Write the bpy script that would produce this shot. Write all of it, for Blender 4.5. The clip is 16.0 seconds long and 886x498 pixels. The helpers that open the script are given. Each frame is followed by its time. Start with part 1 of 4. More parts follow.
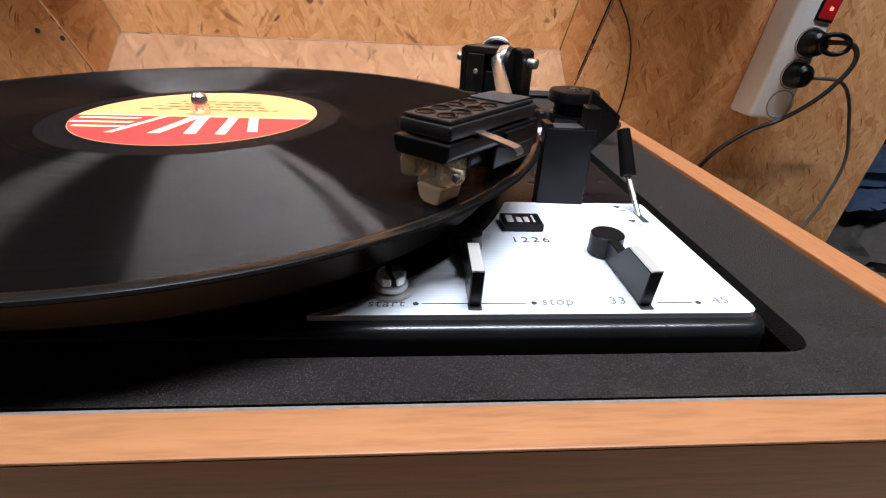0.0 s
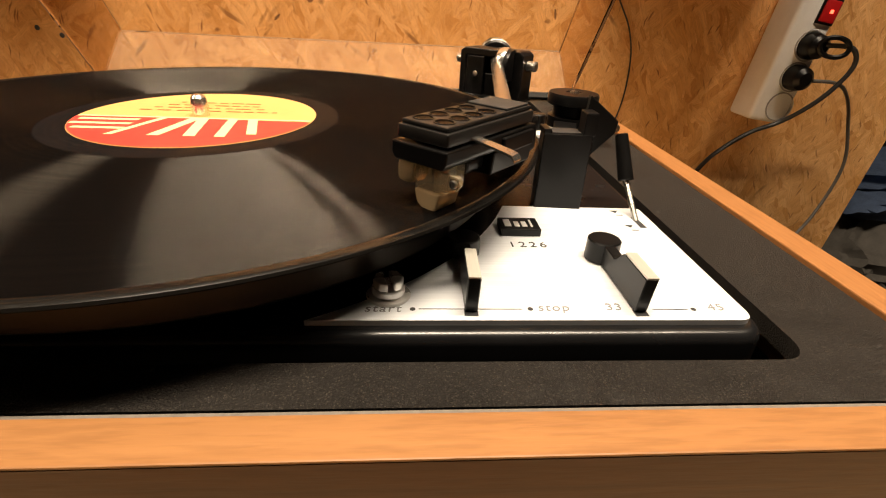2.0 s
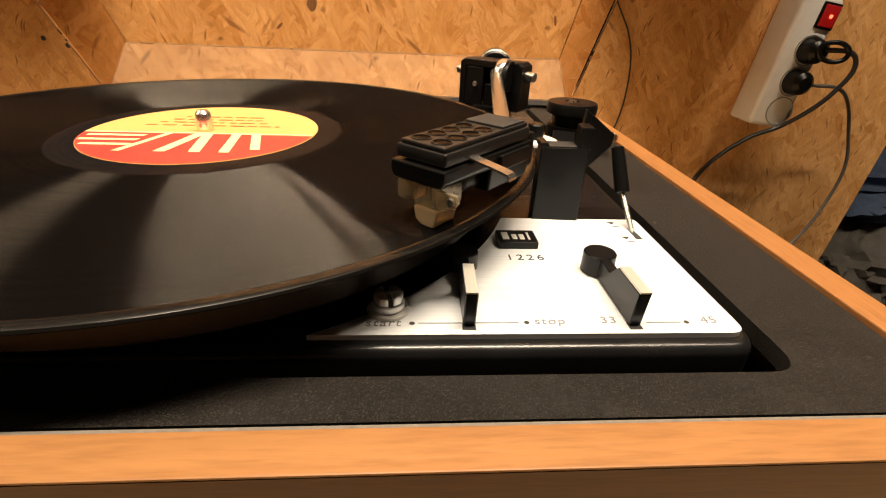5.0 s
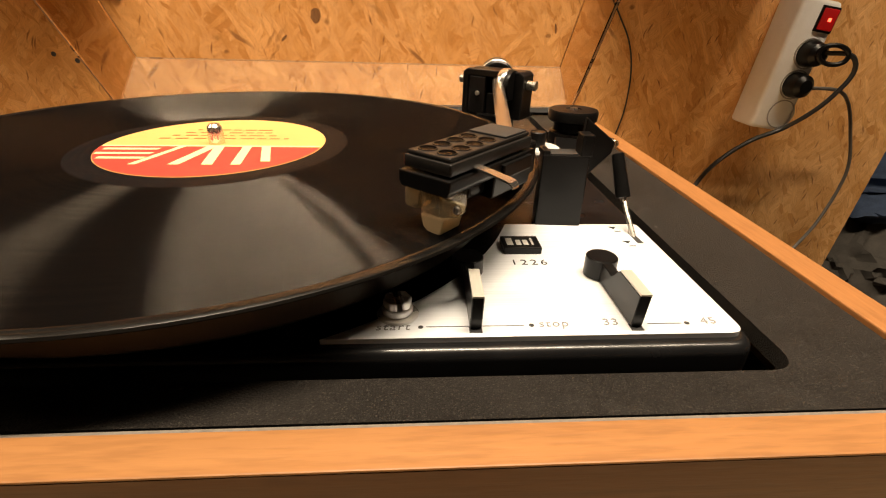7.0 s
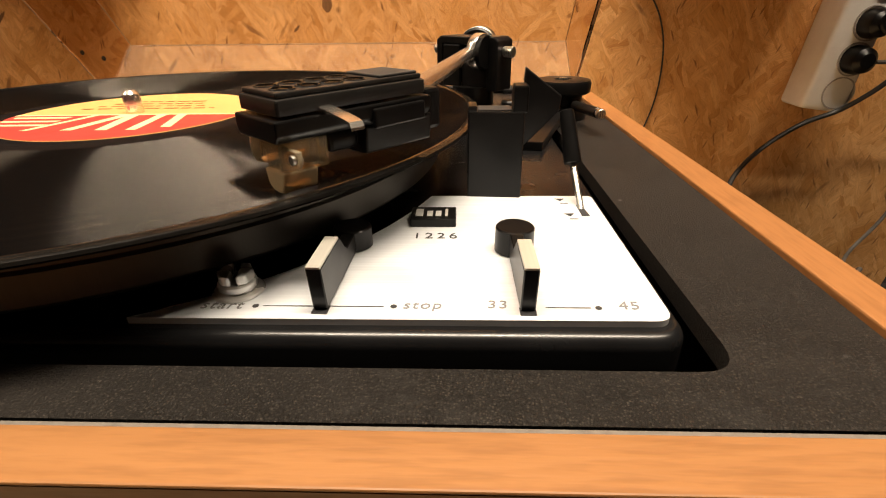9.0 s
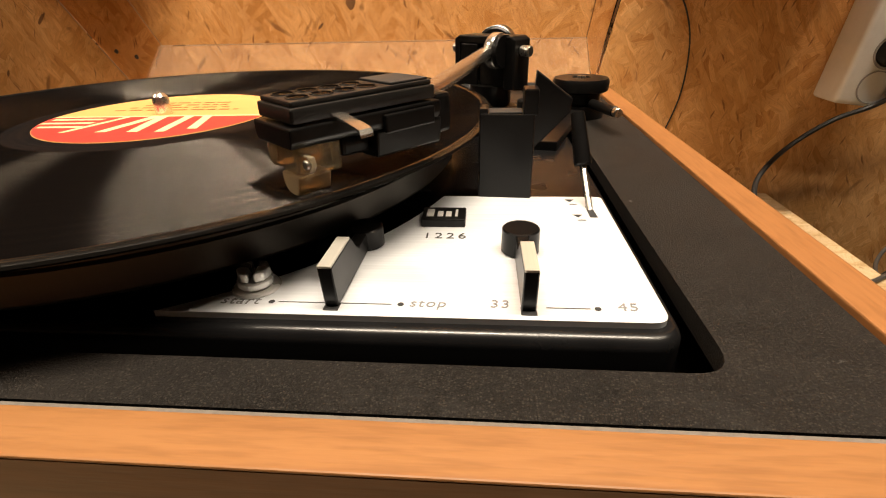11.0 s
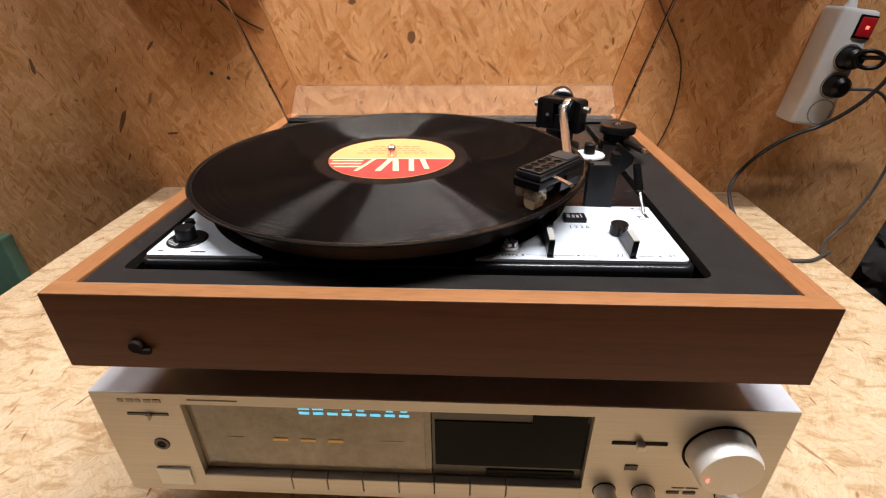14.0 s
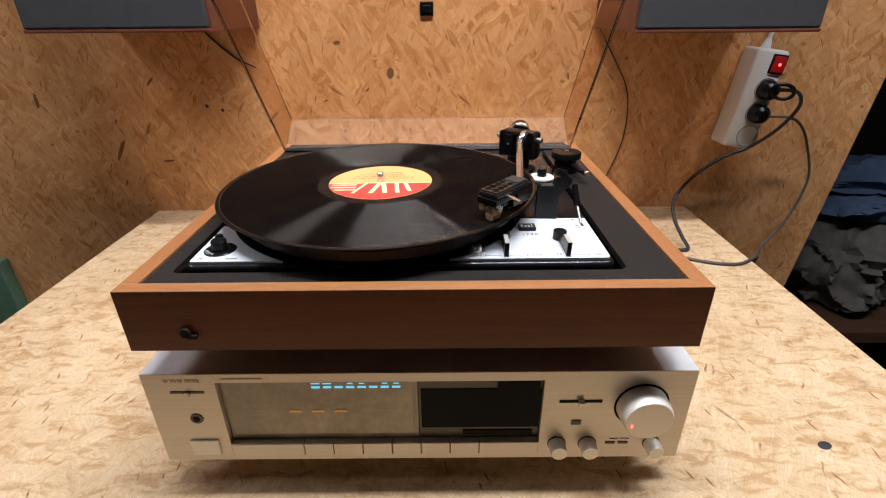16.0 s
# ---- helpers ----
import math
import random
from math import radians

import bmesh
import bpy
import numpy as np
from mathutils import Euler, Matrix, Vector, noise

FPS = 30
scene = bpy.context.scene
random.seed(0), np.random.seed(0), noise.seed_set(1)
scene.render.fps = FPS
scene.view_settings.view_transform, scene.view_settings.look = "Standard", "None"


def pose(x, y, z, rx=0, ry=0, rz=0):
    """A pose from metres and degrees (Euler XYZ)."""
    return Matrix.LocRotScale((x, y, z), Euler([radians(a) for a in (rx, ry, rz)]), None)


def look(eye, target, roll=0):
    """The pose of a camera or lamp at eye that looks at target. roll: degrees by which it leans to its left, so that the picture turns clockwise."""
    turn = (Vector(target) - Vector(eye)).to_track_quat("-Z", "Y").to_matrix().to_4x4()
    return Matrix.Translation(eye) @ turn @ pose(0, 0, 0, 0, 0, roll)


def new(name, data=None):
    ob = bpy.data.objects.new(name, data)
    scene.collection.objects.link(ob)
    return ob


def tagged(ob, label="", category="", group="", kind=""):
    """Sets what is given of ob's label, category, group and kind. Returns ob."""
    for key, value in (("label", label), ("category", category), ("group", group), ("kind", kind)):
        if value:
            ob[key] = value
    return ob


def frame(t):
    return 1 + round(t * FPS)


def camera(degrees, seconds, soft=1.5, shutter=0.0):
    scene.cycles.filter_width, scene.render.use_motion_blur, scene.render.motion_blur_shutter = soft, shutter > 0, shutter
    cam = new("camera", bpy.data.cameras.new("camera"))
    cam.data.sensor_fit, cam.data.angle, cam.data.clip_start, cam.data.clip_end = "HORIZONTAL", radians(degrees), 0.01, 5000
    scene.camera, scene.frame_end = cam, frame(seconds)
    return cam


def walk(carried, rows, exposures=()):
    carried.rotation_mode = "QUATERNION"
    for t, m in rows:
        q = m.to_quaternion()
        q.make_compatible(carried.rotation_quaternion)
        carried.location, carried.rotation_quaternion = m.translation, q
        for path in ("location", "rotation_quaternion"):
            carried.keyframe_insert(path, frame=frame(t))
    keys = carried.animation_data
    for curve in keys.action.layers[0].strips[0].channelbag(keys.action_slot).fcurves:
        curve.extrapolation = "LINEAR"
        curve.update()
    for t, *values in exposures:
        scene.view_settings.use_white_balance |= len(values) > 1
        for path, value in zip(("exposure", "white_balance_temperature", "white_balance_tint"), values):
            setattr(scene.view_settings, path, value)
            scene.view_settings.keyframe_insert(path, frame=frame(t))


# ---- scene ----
cam = camera(85.0, 16.0, soft=1.1, shutter=0.4)
PATH = [
    (0, (0.0904, -0.2268, 1.0775), (0.253, 1.5343, 0.1436), 2.81),
    (0.5, (0.0903, -0.2266, 1.0795), (0.2527, 1.5331, 0.143), 2.93),
    (1, (0.09, -0.2265, 1.0793), (0.2508, 1.5328, 0.1418), 2.99),
    (1.5, (0.0891, -0.2262, 1.0798), (0.2533, 1.5331, 0.1428), 3.20),
    (2, (0.0909, -0.2265, 1.0796), (0.2569, 1.5315, 0.1407), 3.27),
    (2.5, (0.0909, -0.2265, 1.0806), (0.258, 1.5311, 0.1409), 3.32),
    (3, (0.0908, -0.2263, 1.0792), (0.2576, 1.5322, 0.1412), 3.29),
    (3.5, (0.0919, -0.2266, 1.0854), (0.2589, 1.5319, 0.1474), 3.26),
    (4, (0.0922, -0.2256, 1.0826), (0.2548, 1.534, 0.146), 3.17),
    (6.5, (0.0908, -0.2331, 1.0884), (0.2342, 1.5417, 0.1778), 2.11),
    (7, (0.0907, -0.2329, 1.0869), (0.228, 1.5455, 0.1823), 1.81),
    (7.5, (0.0918, -0.2324, 1.0859), (0.2212, 1.5492, 0.1865), 1.55),
    (8, (0.0954, -0.2319, 1.0848), (0.2126, 1.5524, 0.1889), 1.05),
    (8.5, (0.1252, -0.2194, 1.0713), (0.1285, 1.5737, 0.1854), -0.65),
    (8.7, (0.1403, -0.2121, 1.0659), (0.1099, 1.5769, 0.1723), -0.72),
    (11, (0.1467, -0.2158, 1.0697), (-0.0133, 1.5511, 0.1465), -1.53),
    (11.5, (0.1511, -0.2187, 1.0735), (-0.022, 1.5421, 0.1408), -1.31),
    (12, (0.1452, -0.2335, 1.0846), (-0.0245, 1.5199, 0.1375), -0.44),
    (12.5, (0.1108, -0.263, 1.1004), (-0.0522, 1.4937, 0.1583), -1.12),
    (13, (0.0798, -0.3116, 1.1224), (-0.0443, 1.4381, 0.1616), -0.42),
    (13.5, (0.0715, -0.3542, 1.1353), (-0.058, 1.3964, 0.1769), -0.89),
    (14, (0.0595, -0.3715, 1.1449), (-0.034, 1.3808, 0.1855), -0.63),
    (14.5, (0.0562, -0.4036, 1.1572), (-0.0003, 1.3519, 0.2007), -0.41),
    (15, (0.0561, -0.4322, 1.1673), (0.0209, 1.3336, 0.2289), -0.62),
    (15.5, (0.0589, -0.449, 1.1727), (0.0453, 1.327, 0.2533), -0.50),
    (16, (0.061, -0.4537, 1.1753), (0.0579, 1.338, 0.2867), -0.53),
]
EXPOSURES = [
    (0.0, 0.08, 5250, 10), (0.4, 0.1, 6200, 10), (1.2, 0.1, 8100, 10), (4.0, 0.08, 8300, 10), (8.0, 0.08, 8600, 10),
    (8.5, 0.04, 8000, 10), (11.0, -0.06, 7900, 10), (11.9, -0.06, 8300, 10), (12.5, -0.1, 10800, 12), (13.1, -0.06, 6150, 10), (14.5, -0.12, 5650, 10), (16.0, -0.2, 5600, 10),
]
walk(cam, [(t, look(eye, target, roll)) for t, eye, target, roll in PATH], EXPOSURES)

# ---------------------------------------------------------------- light
world = bpy.data.worlds.new("world")
scene.world = world
world.use_nodes = True
world.node_tree.nodes["Background"].inputs[0].default_value = (1.0, 0.75, 0.5, 1)
world.node_tree.nodes["Background"].inputs[1].default_value = 0.008

lamp_data = bpy.data.lights.new("ceiling_tube", "AREA")
lamp_data.shape, lamp_data.size, lamp_data.size_y, lamp_data.energy = "RECTANGLE", 1.00, 0.07, 36.5
lamp_data.color = (1.0, 0.93, 0.86)
tube_light = new("ceiling_tube", lamp_data)
tube_light.matrix_world = pose(0.18, -0.122, 2.215)
SPOTS = ((0.88, 0.12, 4.8), (-1.25, 0.70, 10.5))
for spot_x, spot_size, spot_watts in SPOTS:
    bulb_data = bpy.data.lights.new("ceiling_spot", "AREA")
    bulb_data.shape, bulb_data.size, bulb_data.energy = "DISK", spot_size, spot_watts
    bulb_data.color = (1.0, 0.91, 0.82)
    new("ceiling_spot", bulb_data).matrix_world = pose(spot_x, -0.105, 2.195)

# ---------------------------------------------------------------- materials
def nodes_of(name):
    m = bpy.data.materials.new(name)
    m.use_nodes = True
    nt = m.node_tree
    return m, nt, nt.nodes["Principled BSDF"]


def add(nt, kind, **values):
    n = nt.nodes.new(kind)
    for k, v in values.items():
        n.inputs[k].default_value = v
    return n


def ramp(nt, source, stops):
    r = nt.nodes.new("ShaderNodeValToRGB")
    e = r.color_ramp.elements
    e[0].position, e[0].color = stops[0][0], (*stops[0][1], 1)
    e[1].position, e[1].color = stops[-1][0], (*stops[-1][1], 1)
    for p, c in stops[1:-1]:
        x = e.new(p)
        x.color = (*c, 1)
    nt.links.new(source, r.inputs[0])
    return r.outputs[0]


def mix(nt, fac, a, b, how="MIX"):
    n = nt.nodes.new("ShaderNodeMix")
    n.data_type, n.blend_type = "RGBA", how
    for sock, v in ((0, fac), (6, a), (7, b)):
        if hasattr(v, "is_linked"):
            nt.links.new(v, n.inputs[sock])
        elif sock == 0:
            n.inputs[0].default_value = v
        else:
            n.inputs[sock].default_value = (*v, 1)
    return n.outputs[2]


def bump(nt, bsdf, height, strength, distance):
    b = add(nt, "ShaderNodeBump", Strength=strength, Distance=distance)
    nt.links.new(height, b.inputs["Height"])
    nt.links.new(b.outputs[0], bsdf.inputs["Normal"])


def coords(nt, scale=(1, 1, 1), turn=0.0, axis=2):
    tc = nt.nodes.new("ShaderNodeTexCoord")
    mp = nt.nodes.new("ShaderNodeMapping")
    mp.inputs["Scale"].default_value = scale
    r = [0, 0, 0]
    r[axis] = turn
    mp.inputs["Rotation"].default_value = r
    nt.links.new(tc.outputs["Object"], mp.inputs[0])
    return mp.outputs[0]


def noise_tex(nt, vec, scale, detail=4, rough=0.6, dist=0.0):
    n = add(nt, "ShaderNodeTexNoise", Scale=scale, Detail=detail, Roughness=rough, Distortion=dist)
    nt.links.new(vec, n.inputs["Vector"])
    return n.outputs["Fac"]


def plain(name, color, rough=0.5, metal=0.0, vary=0.12, scale=60.0, relief=0.0, relief_scale=400.0, spec=0.5, coat=0.0):
    """A plain surface with faint tonal variation, smudges in the gloss and optional fine relief."""
    m, nt, b = nodes_of(name)
    v = coords(nt)
    n1 = noise_tex(nt, v, scale)
    n2 = noise_tex(nt, v, scale * 7)
    lo = [c * (1 - vary) for c in color]
    hi = [min(1, c * (1 + vary)) for c in color]
    col = mix(nt, 0.3, ramp(nt, n1, [(0.3, lo), (0.7, hi)]), ramp(nt, n2, [(0.3, lo), (0.7, hi)]))
    nt.links.new(col, b.inputs["Base Color"])
    mr = add(nt, "ShaderNodeMapRange")
    mr.inputs[3].default_value, mr.inputs[4].default_value = rough * 0.8, min(1, rough * 1.2)
    nt.links.new(n1, mr.inputs[0])
    nt.links.new(mr.outputs[0], b.inputs["Roughness"])
    b.inputs["Metallic"].default_value = metal
    b.inputs["Specular IOR Level"].default_value = spec
    b.inputs["Coat Weight"].default_value = coat
    if relief:
        bump(nt, b, noise_tex(nt, v, relief_scale, 3, 0.6), 1.0, relief)
    return m


def osb(name, flat=False, pale=0.0, warm=(1, 1, 1), rarer=0.0, grain=0.5):
    """Oriented strand board: overlapping thin wood strands of several directions and tones, with a few bark flecks."""
    m, nt, b = nodes_of(name)
    axis = 2 if flat else 1
    tc = nt.nodes.new("ShaderNodeTexCoord")
    wob = add(nt, "ShaderNodeTexNoise", Scale=16.0, Detail=3)
    nt.links.new(tc.outputs["Object"], wob.inputs["Vector"])
    ms = nt.nodes.new("ShaderNodeVectorMath")
    ms.operation = "MULTIPLY_ADD"
    ms.inputs[1].default_value = (0.022, 0.022, 0.022)
    nt.links.new(wob.outputs["Color"], ms.inputs[0])
    fray = add(nt, "ShaderNodeTexNoise", Scale=130.0, Detail=3)
    nt.links.new(tc.outputs["Object"], fray.inputs["Vector"])
    ms0 = nt.nodes.new("ShaderNodeVectorMath")
    ms0.operation = "MULTIPLY_ADD"
    ms0.inputs[1].default_value = (0.0022, 0.0022, 0.0022)
    nt.links.new(fray.outputs["Color"], ms0.inputs[0])
    nt.links.new(tc.outputs["Object"], ms0.inputs[2])
    nt.links.new(ms0.outputs[0], ms.inputs[2])

    def strands(turn, long_, thin, seed):
        rot = nt.nodes.new("ShaderNodeMapping")
        r = [0, 0, 0]
        r[axis] = turn
        rot.inputs["Rotation"].default_value = r
        nt.links.new(ms.outputs[0], rot.inputs[0])
        sca = nt.nodes.new("ShaderNodeMapping")
        sca.inputs["Scale"].default_value = (long_, thin, thin) if flat else (long_, long_, thin)
        sca.inputs["Location"].default_value = (seed, seed, seed)
        nt.links.new(rot.outputs[0], sca.inputs[0])
        vo = add(nt, "ShaderNodeTexVoronoi", Scale=1.0, Randomness=1.0)
        nt.links.new(sca.outputs[0], vo.inputs["Vector"])
        sep = nt.nodes.new("ShaderNodeSeparateColor")
        nt.links.new(vo.outputs["Color"], sep.inputs[0])
        return rot.outputs[0], vo, sep

    def lift(c):
        return [(x + (y - x) * pale) * w for x, y, w in zip(c, (0.82, 0.68, 0.47), warm)]

    col = height = None
    for turn, long_, thin, seed in ((0.35, 11, 40, 0.0), (1.25, 12, 50, 3.7), (-0.55, 14, 60, 7.1), (2.2, 19, 80, 11.3), (0.8, 24, 105, 15.9), (-1.1, 30, 130, 21.3)):
        way, vo, sep = strands(turn, long_, thin, seed)
        gr = nt.nodes.new("ShaderNodeMapping")
        gr.inputs["Scale"].default_value = (30, 600, 600) if flat else (30, 30, 600)
        nt.links.new(way, gr.inputs[0])
        gn = noise_tex(nt, gr.outputs[0], 1.0, 4, 0.7)
        tone = ramp(nt, sep.outputs[0], [(0.0, lift((0.62, 0.39, 0.17))), (0.3, lift((0.79, 0.57, 0.33))), (0.6, lift((0.71, 0.48, 0.25))), (0.85, lift((0.66, 0.43, 0.20))), (1.0, lift((0.55, 0.32, 0.13)))])
        tone = mix(nt, grain, tone, ramp(nt, gn, [(0.3, (0.45, 0.40, 0.35)), (0.65, (1, 1, 1))]), "MULTIPLY")
        rim = ramp(nt, vo.outputs["Distance"], [(0.55, (1, 1, 1)), (0.85, (0.80, 0.74, 0.66))])
        tone = mix(nt, 0.35, tone, rim, "MULTIPLY")
        if col is None:
            col, height = tone, sep.outputs[1]
        else:
            sel = ramp(nt, sep.outputs[1], [(0.62, (0, 0, 0)), (0.70, (1, 1, 1))])
            col, height = mix(nt, sel, col, tone), mix(nt, sel, height, sep.outputs[1])
    for turn, long_, thin, seed, many in ((0.9, 24, 130, 2.0, 0.985), (-0.7, 22, 110, 9.0, 0.987), (2.0, 40, 300, 5.0, 0.965), (1.3, 50, 330, 17.0, 0.955), (0.1, 90, 120, 13.0, 0.988)):
        way, vo, sep = strands(turn, long_, thin, seed)
        near = ramp(nt, vo.outputs["Distance"], [(0.20, (1, 1, 1)), (0.48, (0, 0, 0))])
        rare = ramp(nt, sep.outputs[2], [(many + rarer - 0.004, (0, 0, 0)), (min(1.0, many + rarer + 0.012), (1, 1, 1))])
        col = mix(nt, mix(nt, 1.0, near, rare, "MULTIPLY"), col, (0.30, 0.135, 0.048))
    v = coords(nt)
    pores = noise_tex(nt, coords(nt, (1.0, 1.0, 0.35), 0.5, axis), 260.0, 4, 0.75)
    col = mix(nt, 0.6, col, ramp(nt, pores, [(0.30, (0.62, 0.50, 0.38)), (0.46, (1, 1, 1))]), "MULTIPLY")
    patch = noise_tex(nt, v, 6.0, 5, 0.65)
    col = mix(nt, 0.75, col, ramp(nt, patch, [(0.3, (0.74, 0.68, 0.60)), (0.65, (1, 1, 1))]), "MULTIPLY")
    if flat:
        tufts = noise_tex(nt, coords(nt, (1.0, 2.4, 1.0), 0.5), 34.0, 4, 0.6, 0.8)
        col = mix(nt, 0.8, col, ramp(nt, tufts, [(0.36, (0.70, 0.56, 0.40)), (0.50, (1, 0.96, 0.90)), (0.62, (1.0, 1.0, 1.0))]), "MULTIPLY")
    nt.links.new(col, b.inputs["Base Color"])
    b.inputs["Roughness"].default_value = 0.5
    b.inputs["Specular IOR Level"].default_value = 0.3
    bump(nt, b, height, 0.35, 0.0006)
    return m


def wood(name, light, dark, along=0, rough=0.45, pores=0.22):
    m, nt, b = nodes_of(name)
    sc = [90, 90, 90]
    sc[along] = 4
    v = coords(nt, sc)
    g = noise_tex(nt, v, 1.6, 5, 0.65, 0.6)
    sc2 = [620, 620, 620]
    sc2[along] = 70
    p = noise_tex(nt, coords(nt, sc2), 1.0, 2)
    col = ramp(nt, g, [(0.25, dark), (0.5, [(x + y) / 2 for x, y in zip(light, dark)]), (0.75, light)])
    col = mix(nt, pores, col, ramp(nt, p, [(0.35, (0.5, 0.45, 0.4)), (0.55, (1, 1, 1))]), "MULTIPLY")
    nt.links.new(col, b.inputs["Base Color"])
    b.inputs["Roughness"].default_value = rough
    b.inputs["Specular IOR Level"].default_value = 0.35
    bump(nt, b, p, 0.3, 0.0003)
    return m


def brushed(name, color, rough=0.3, along=0, metal=1.0):
    m, nt, b = nodes_of(name)
    sc = [900, 900, 900]
    sc[along] = 12
    p = noise_tex(nt, coords(nt, sc), 1.0, 3)
    nt.links.new(ramp(nt, p, [(0.3, [c * 0.88 for c in color]), (0.7, color)]), b.inputs["Base Color"])
    mr = add(nt, "ShaderNodeMapRange")
    mr.inputs[3].default_value, mr.inputs[4].default_value = rough * 0.75, rough * 1.3
    nt.links.new(p, mr.inputs[0])
    nt.links.new(mr.outputs[0], b.inputs["Roughness"])
    b.inputs["Metallic"].default_value = metal
    bump(nt, b, p, 0.1, 0.0001)
    return m


def vinyl(name, base, rough, groove, shine):
    """Pressed vinyl: fine concentric grooves tip the surface in and out along the radius."""
    m, nt, b = nodes_of(name)
    tc = nt.nodes.new("ShaderNodeTexCoord")
    flat = nt.nodes.new("ShaderNodeVectorMath")
    flat.operation = "MULTIPLY"
    flat.inputs[1].default_value = (1, 1, 0)
    nt.links.new(tc.outputs["Object"], flat.inputs[0])
    ln = nt.nodes.new("ShaderNodeVectorMath")
    ln.operation = "LENGTH"
    nt.links.new(flat.outputs[0], ln.inputs[0])
    out = nt.nodes.new("ShaderNodeVectorMath")
    out.operation = "NORMALIZE"
    nt.links.new(flat.outputs[0], out.inputs[0])
    cmb = nt.nodes.new("ShaderNodeCombineXYZ")
    nt.links.new(ln.outputs["Value"], cmb.inputs[0])
    bands = noise_tex(nt, cmb.outputs[0], 420.0, 3)
    mr = add(nt, "ShaderNodeMapRange")
    mr.inputs[3].default_value, mr.inputs[4].default_value = rough * 0.7, rough * 1.4
    nt.links.new(bands, mr.inputs[0])
    gloss = nt.nodes.new("ShaderNodeBsdfGlossy")
    nt.links.new(ramp(nt, bands, [(0.30, (shine * 0.55, shine * 0.47, shine * 0.40)), (0.55, (shine, shine * 0.90, shine * 0.80)), (0.75, (shine * 1.5, shine * 1.38, shine * 1.25))]), gloss.inputs["Color"])
    nt.links.new(mr.outputs[0], gloss.inputs["Roughness"])
    body = nt.nodes.new("ShaderNodeBsdfDiffuse")
    body.inputs["Color"].default_value = (*base, 1)
    both = nt.nodes.new("ShaderNodeAddShader")
    nt.links.new(body.outputs[0], both.inputs[0])
    nt.links.new(gloss.outputs[0], both.inputs[1])
    nt.links.new(both.outputs[0], nt.nodes["Material Output"].inputs["Surface"])
    nt.nodes.remove(b)
    sc = nt.nodes.new("ShaderNodeMath")
    sc.operation = "MULTIPLY"
    sc.inputs[1].default_value = 40000.0
    nt.links.new(ln.outputs["Value"], sc.inputs[0])
    wn = nt.nodes.new("ShaderNodeTexWhiteNoise")
    wn.noise_dimensions = "1D"
    nt.links.new(sc.outputs[0], wn.inputs["W"])
    slope = add(nt, "ShaderNodeMapRange")
    slope.inputs[3].default_value, slope.inputs[4].default_value = -1.0, 1.0
    nt.links.new(wn.outputs["Value"], slope.inputs[0])

    def math_node(how, source, value=0.0):
        k = nt.nodes.new("ShaderNodeMath")
        k.operation = how
        nt.links.new(source, k.inputs[0])
        if hasattr(value, "is_linked"):
            nt.links.new(value, k.inputs[1])
        else:
            k.inputs[1].default_value = value
        return k.outputs[0]

    # most of a groove is wall: steep slopes are commoner than flat lands
    steep = math_node("POWER", math_node("ABSOLUTE", slope.outputs[0]), 0.5)
    walls = math_node("MULTIPLY", math_node("MULTIPLY", steep, math_node("SIGN", slope.outputs[0])), groove)
    tip = nt.nodes.new("ShaderNodeVectorMath")
    tip.operation = "SCALE"
    nt.links.new(out.outputs[0], tip.inputs[0])
    nt.links.new(walls, tip.inputs["Scale"])
    geo = nt.nodes.new("ShaderNodeNewGeometry")
    ad = nt.nodes.new("ShaderNodeVectorMath")
    nt.links.new(geo.outputs["Normal"], ad.inputs[0])
    nt.links.new(tip.outputs[0], ad.inputs[1])
    nm = nt.nodes.new("ShaderNodeVectorMath")
    nm.operation = "NORMALIZE"
    nt.links.new(ad.outputs[0], nm.inputs[0])
    nt.links.new(nm.outputs[0], gloss.inputs["Normal"])
    return m


def clear(name, color, rough=0.03, ior=1.45, trans=1.0):
    m, nt, b = nodes_of(name)
    b.inputs["Base Color"].default_value = (*color, 1)
    b.inputs["Transmission Weight"].default_value = trans
    b.inputs["IOR"].default_value = ior
    n = noise_tex(nt, coords(nt), 30.0, 3)
    mr = add(nt, "ShaderNodeMapRange")
    mr.inputs[3].default_value, mr.inputs[4].default_value = rough * 0.5, rough * 1.5
    nt.links.new(n, mr.inputs[0])
    nt.links.new(mr.outputs[0], b.inputs["Roughness"])
    return m


def glow(name, color, strength):
    m, nt, b = nodes_of(name)
    b.inputs["Base Color"].default_value = (*color, 1)
    b.inputs["Emission Color"].default_value = (*color, 1)
    b.inputs["Emission Strength"].default_value = strength
    return m


M_OSB_WALL = osb("osb_wall", warm=(1.10, 0.865, 0.69))
M_OSB_TABLE = osb("osb_table", True, 0.60, (1.03, 1.03, 1.03), 0.014, 0.45)
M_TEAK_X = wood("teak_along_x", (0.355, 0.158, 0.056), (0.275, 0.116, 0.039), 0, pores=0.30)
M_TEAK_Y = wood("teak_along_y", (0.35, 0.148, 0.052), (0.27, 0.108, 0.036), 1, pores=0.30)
# teak darkened to stand for the shade on the front board's face
M_TEAK_SHADED = wood("teak_front_shaded", (0.200, 0.062, 0.0135), (0.120, 0.034, 0.0075), 0, 0.42)
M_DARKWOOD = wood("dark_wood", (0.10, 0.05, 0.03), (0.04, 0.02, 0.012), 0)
M_MAT = plain("black_textured_board", (0.0135, 0.0112, 0.0095), 0.50, vary=0.35, scale=40, relief=0.0009, relief_scale=1700, spec=0.20)
nt_ = M_MAT.node_tree
b_ = nt_.nodes["Principled BSDF"]
v_ = add(nt_, "ShaderNodeTexVoronoi", Scale=240.0)
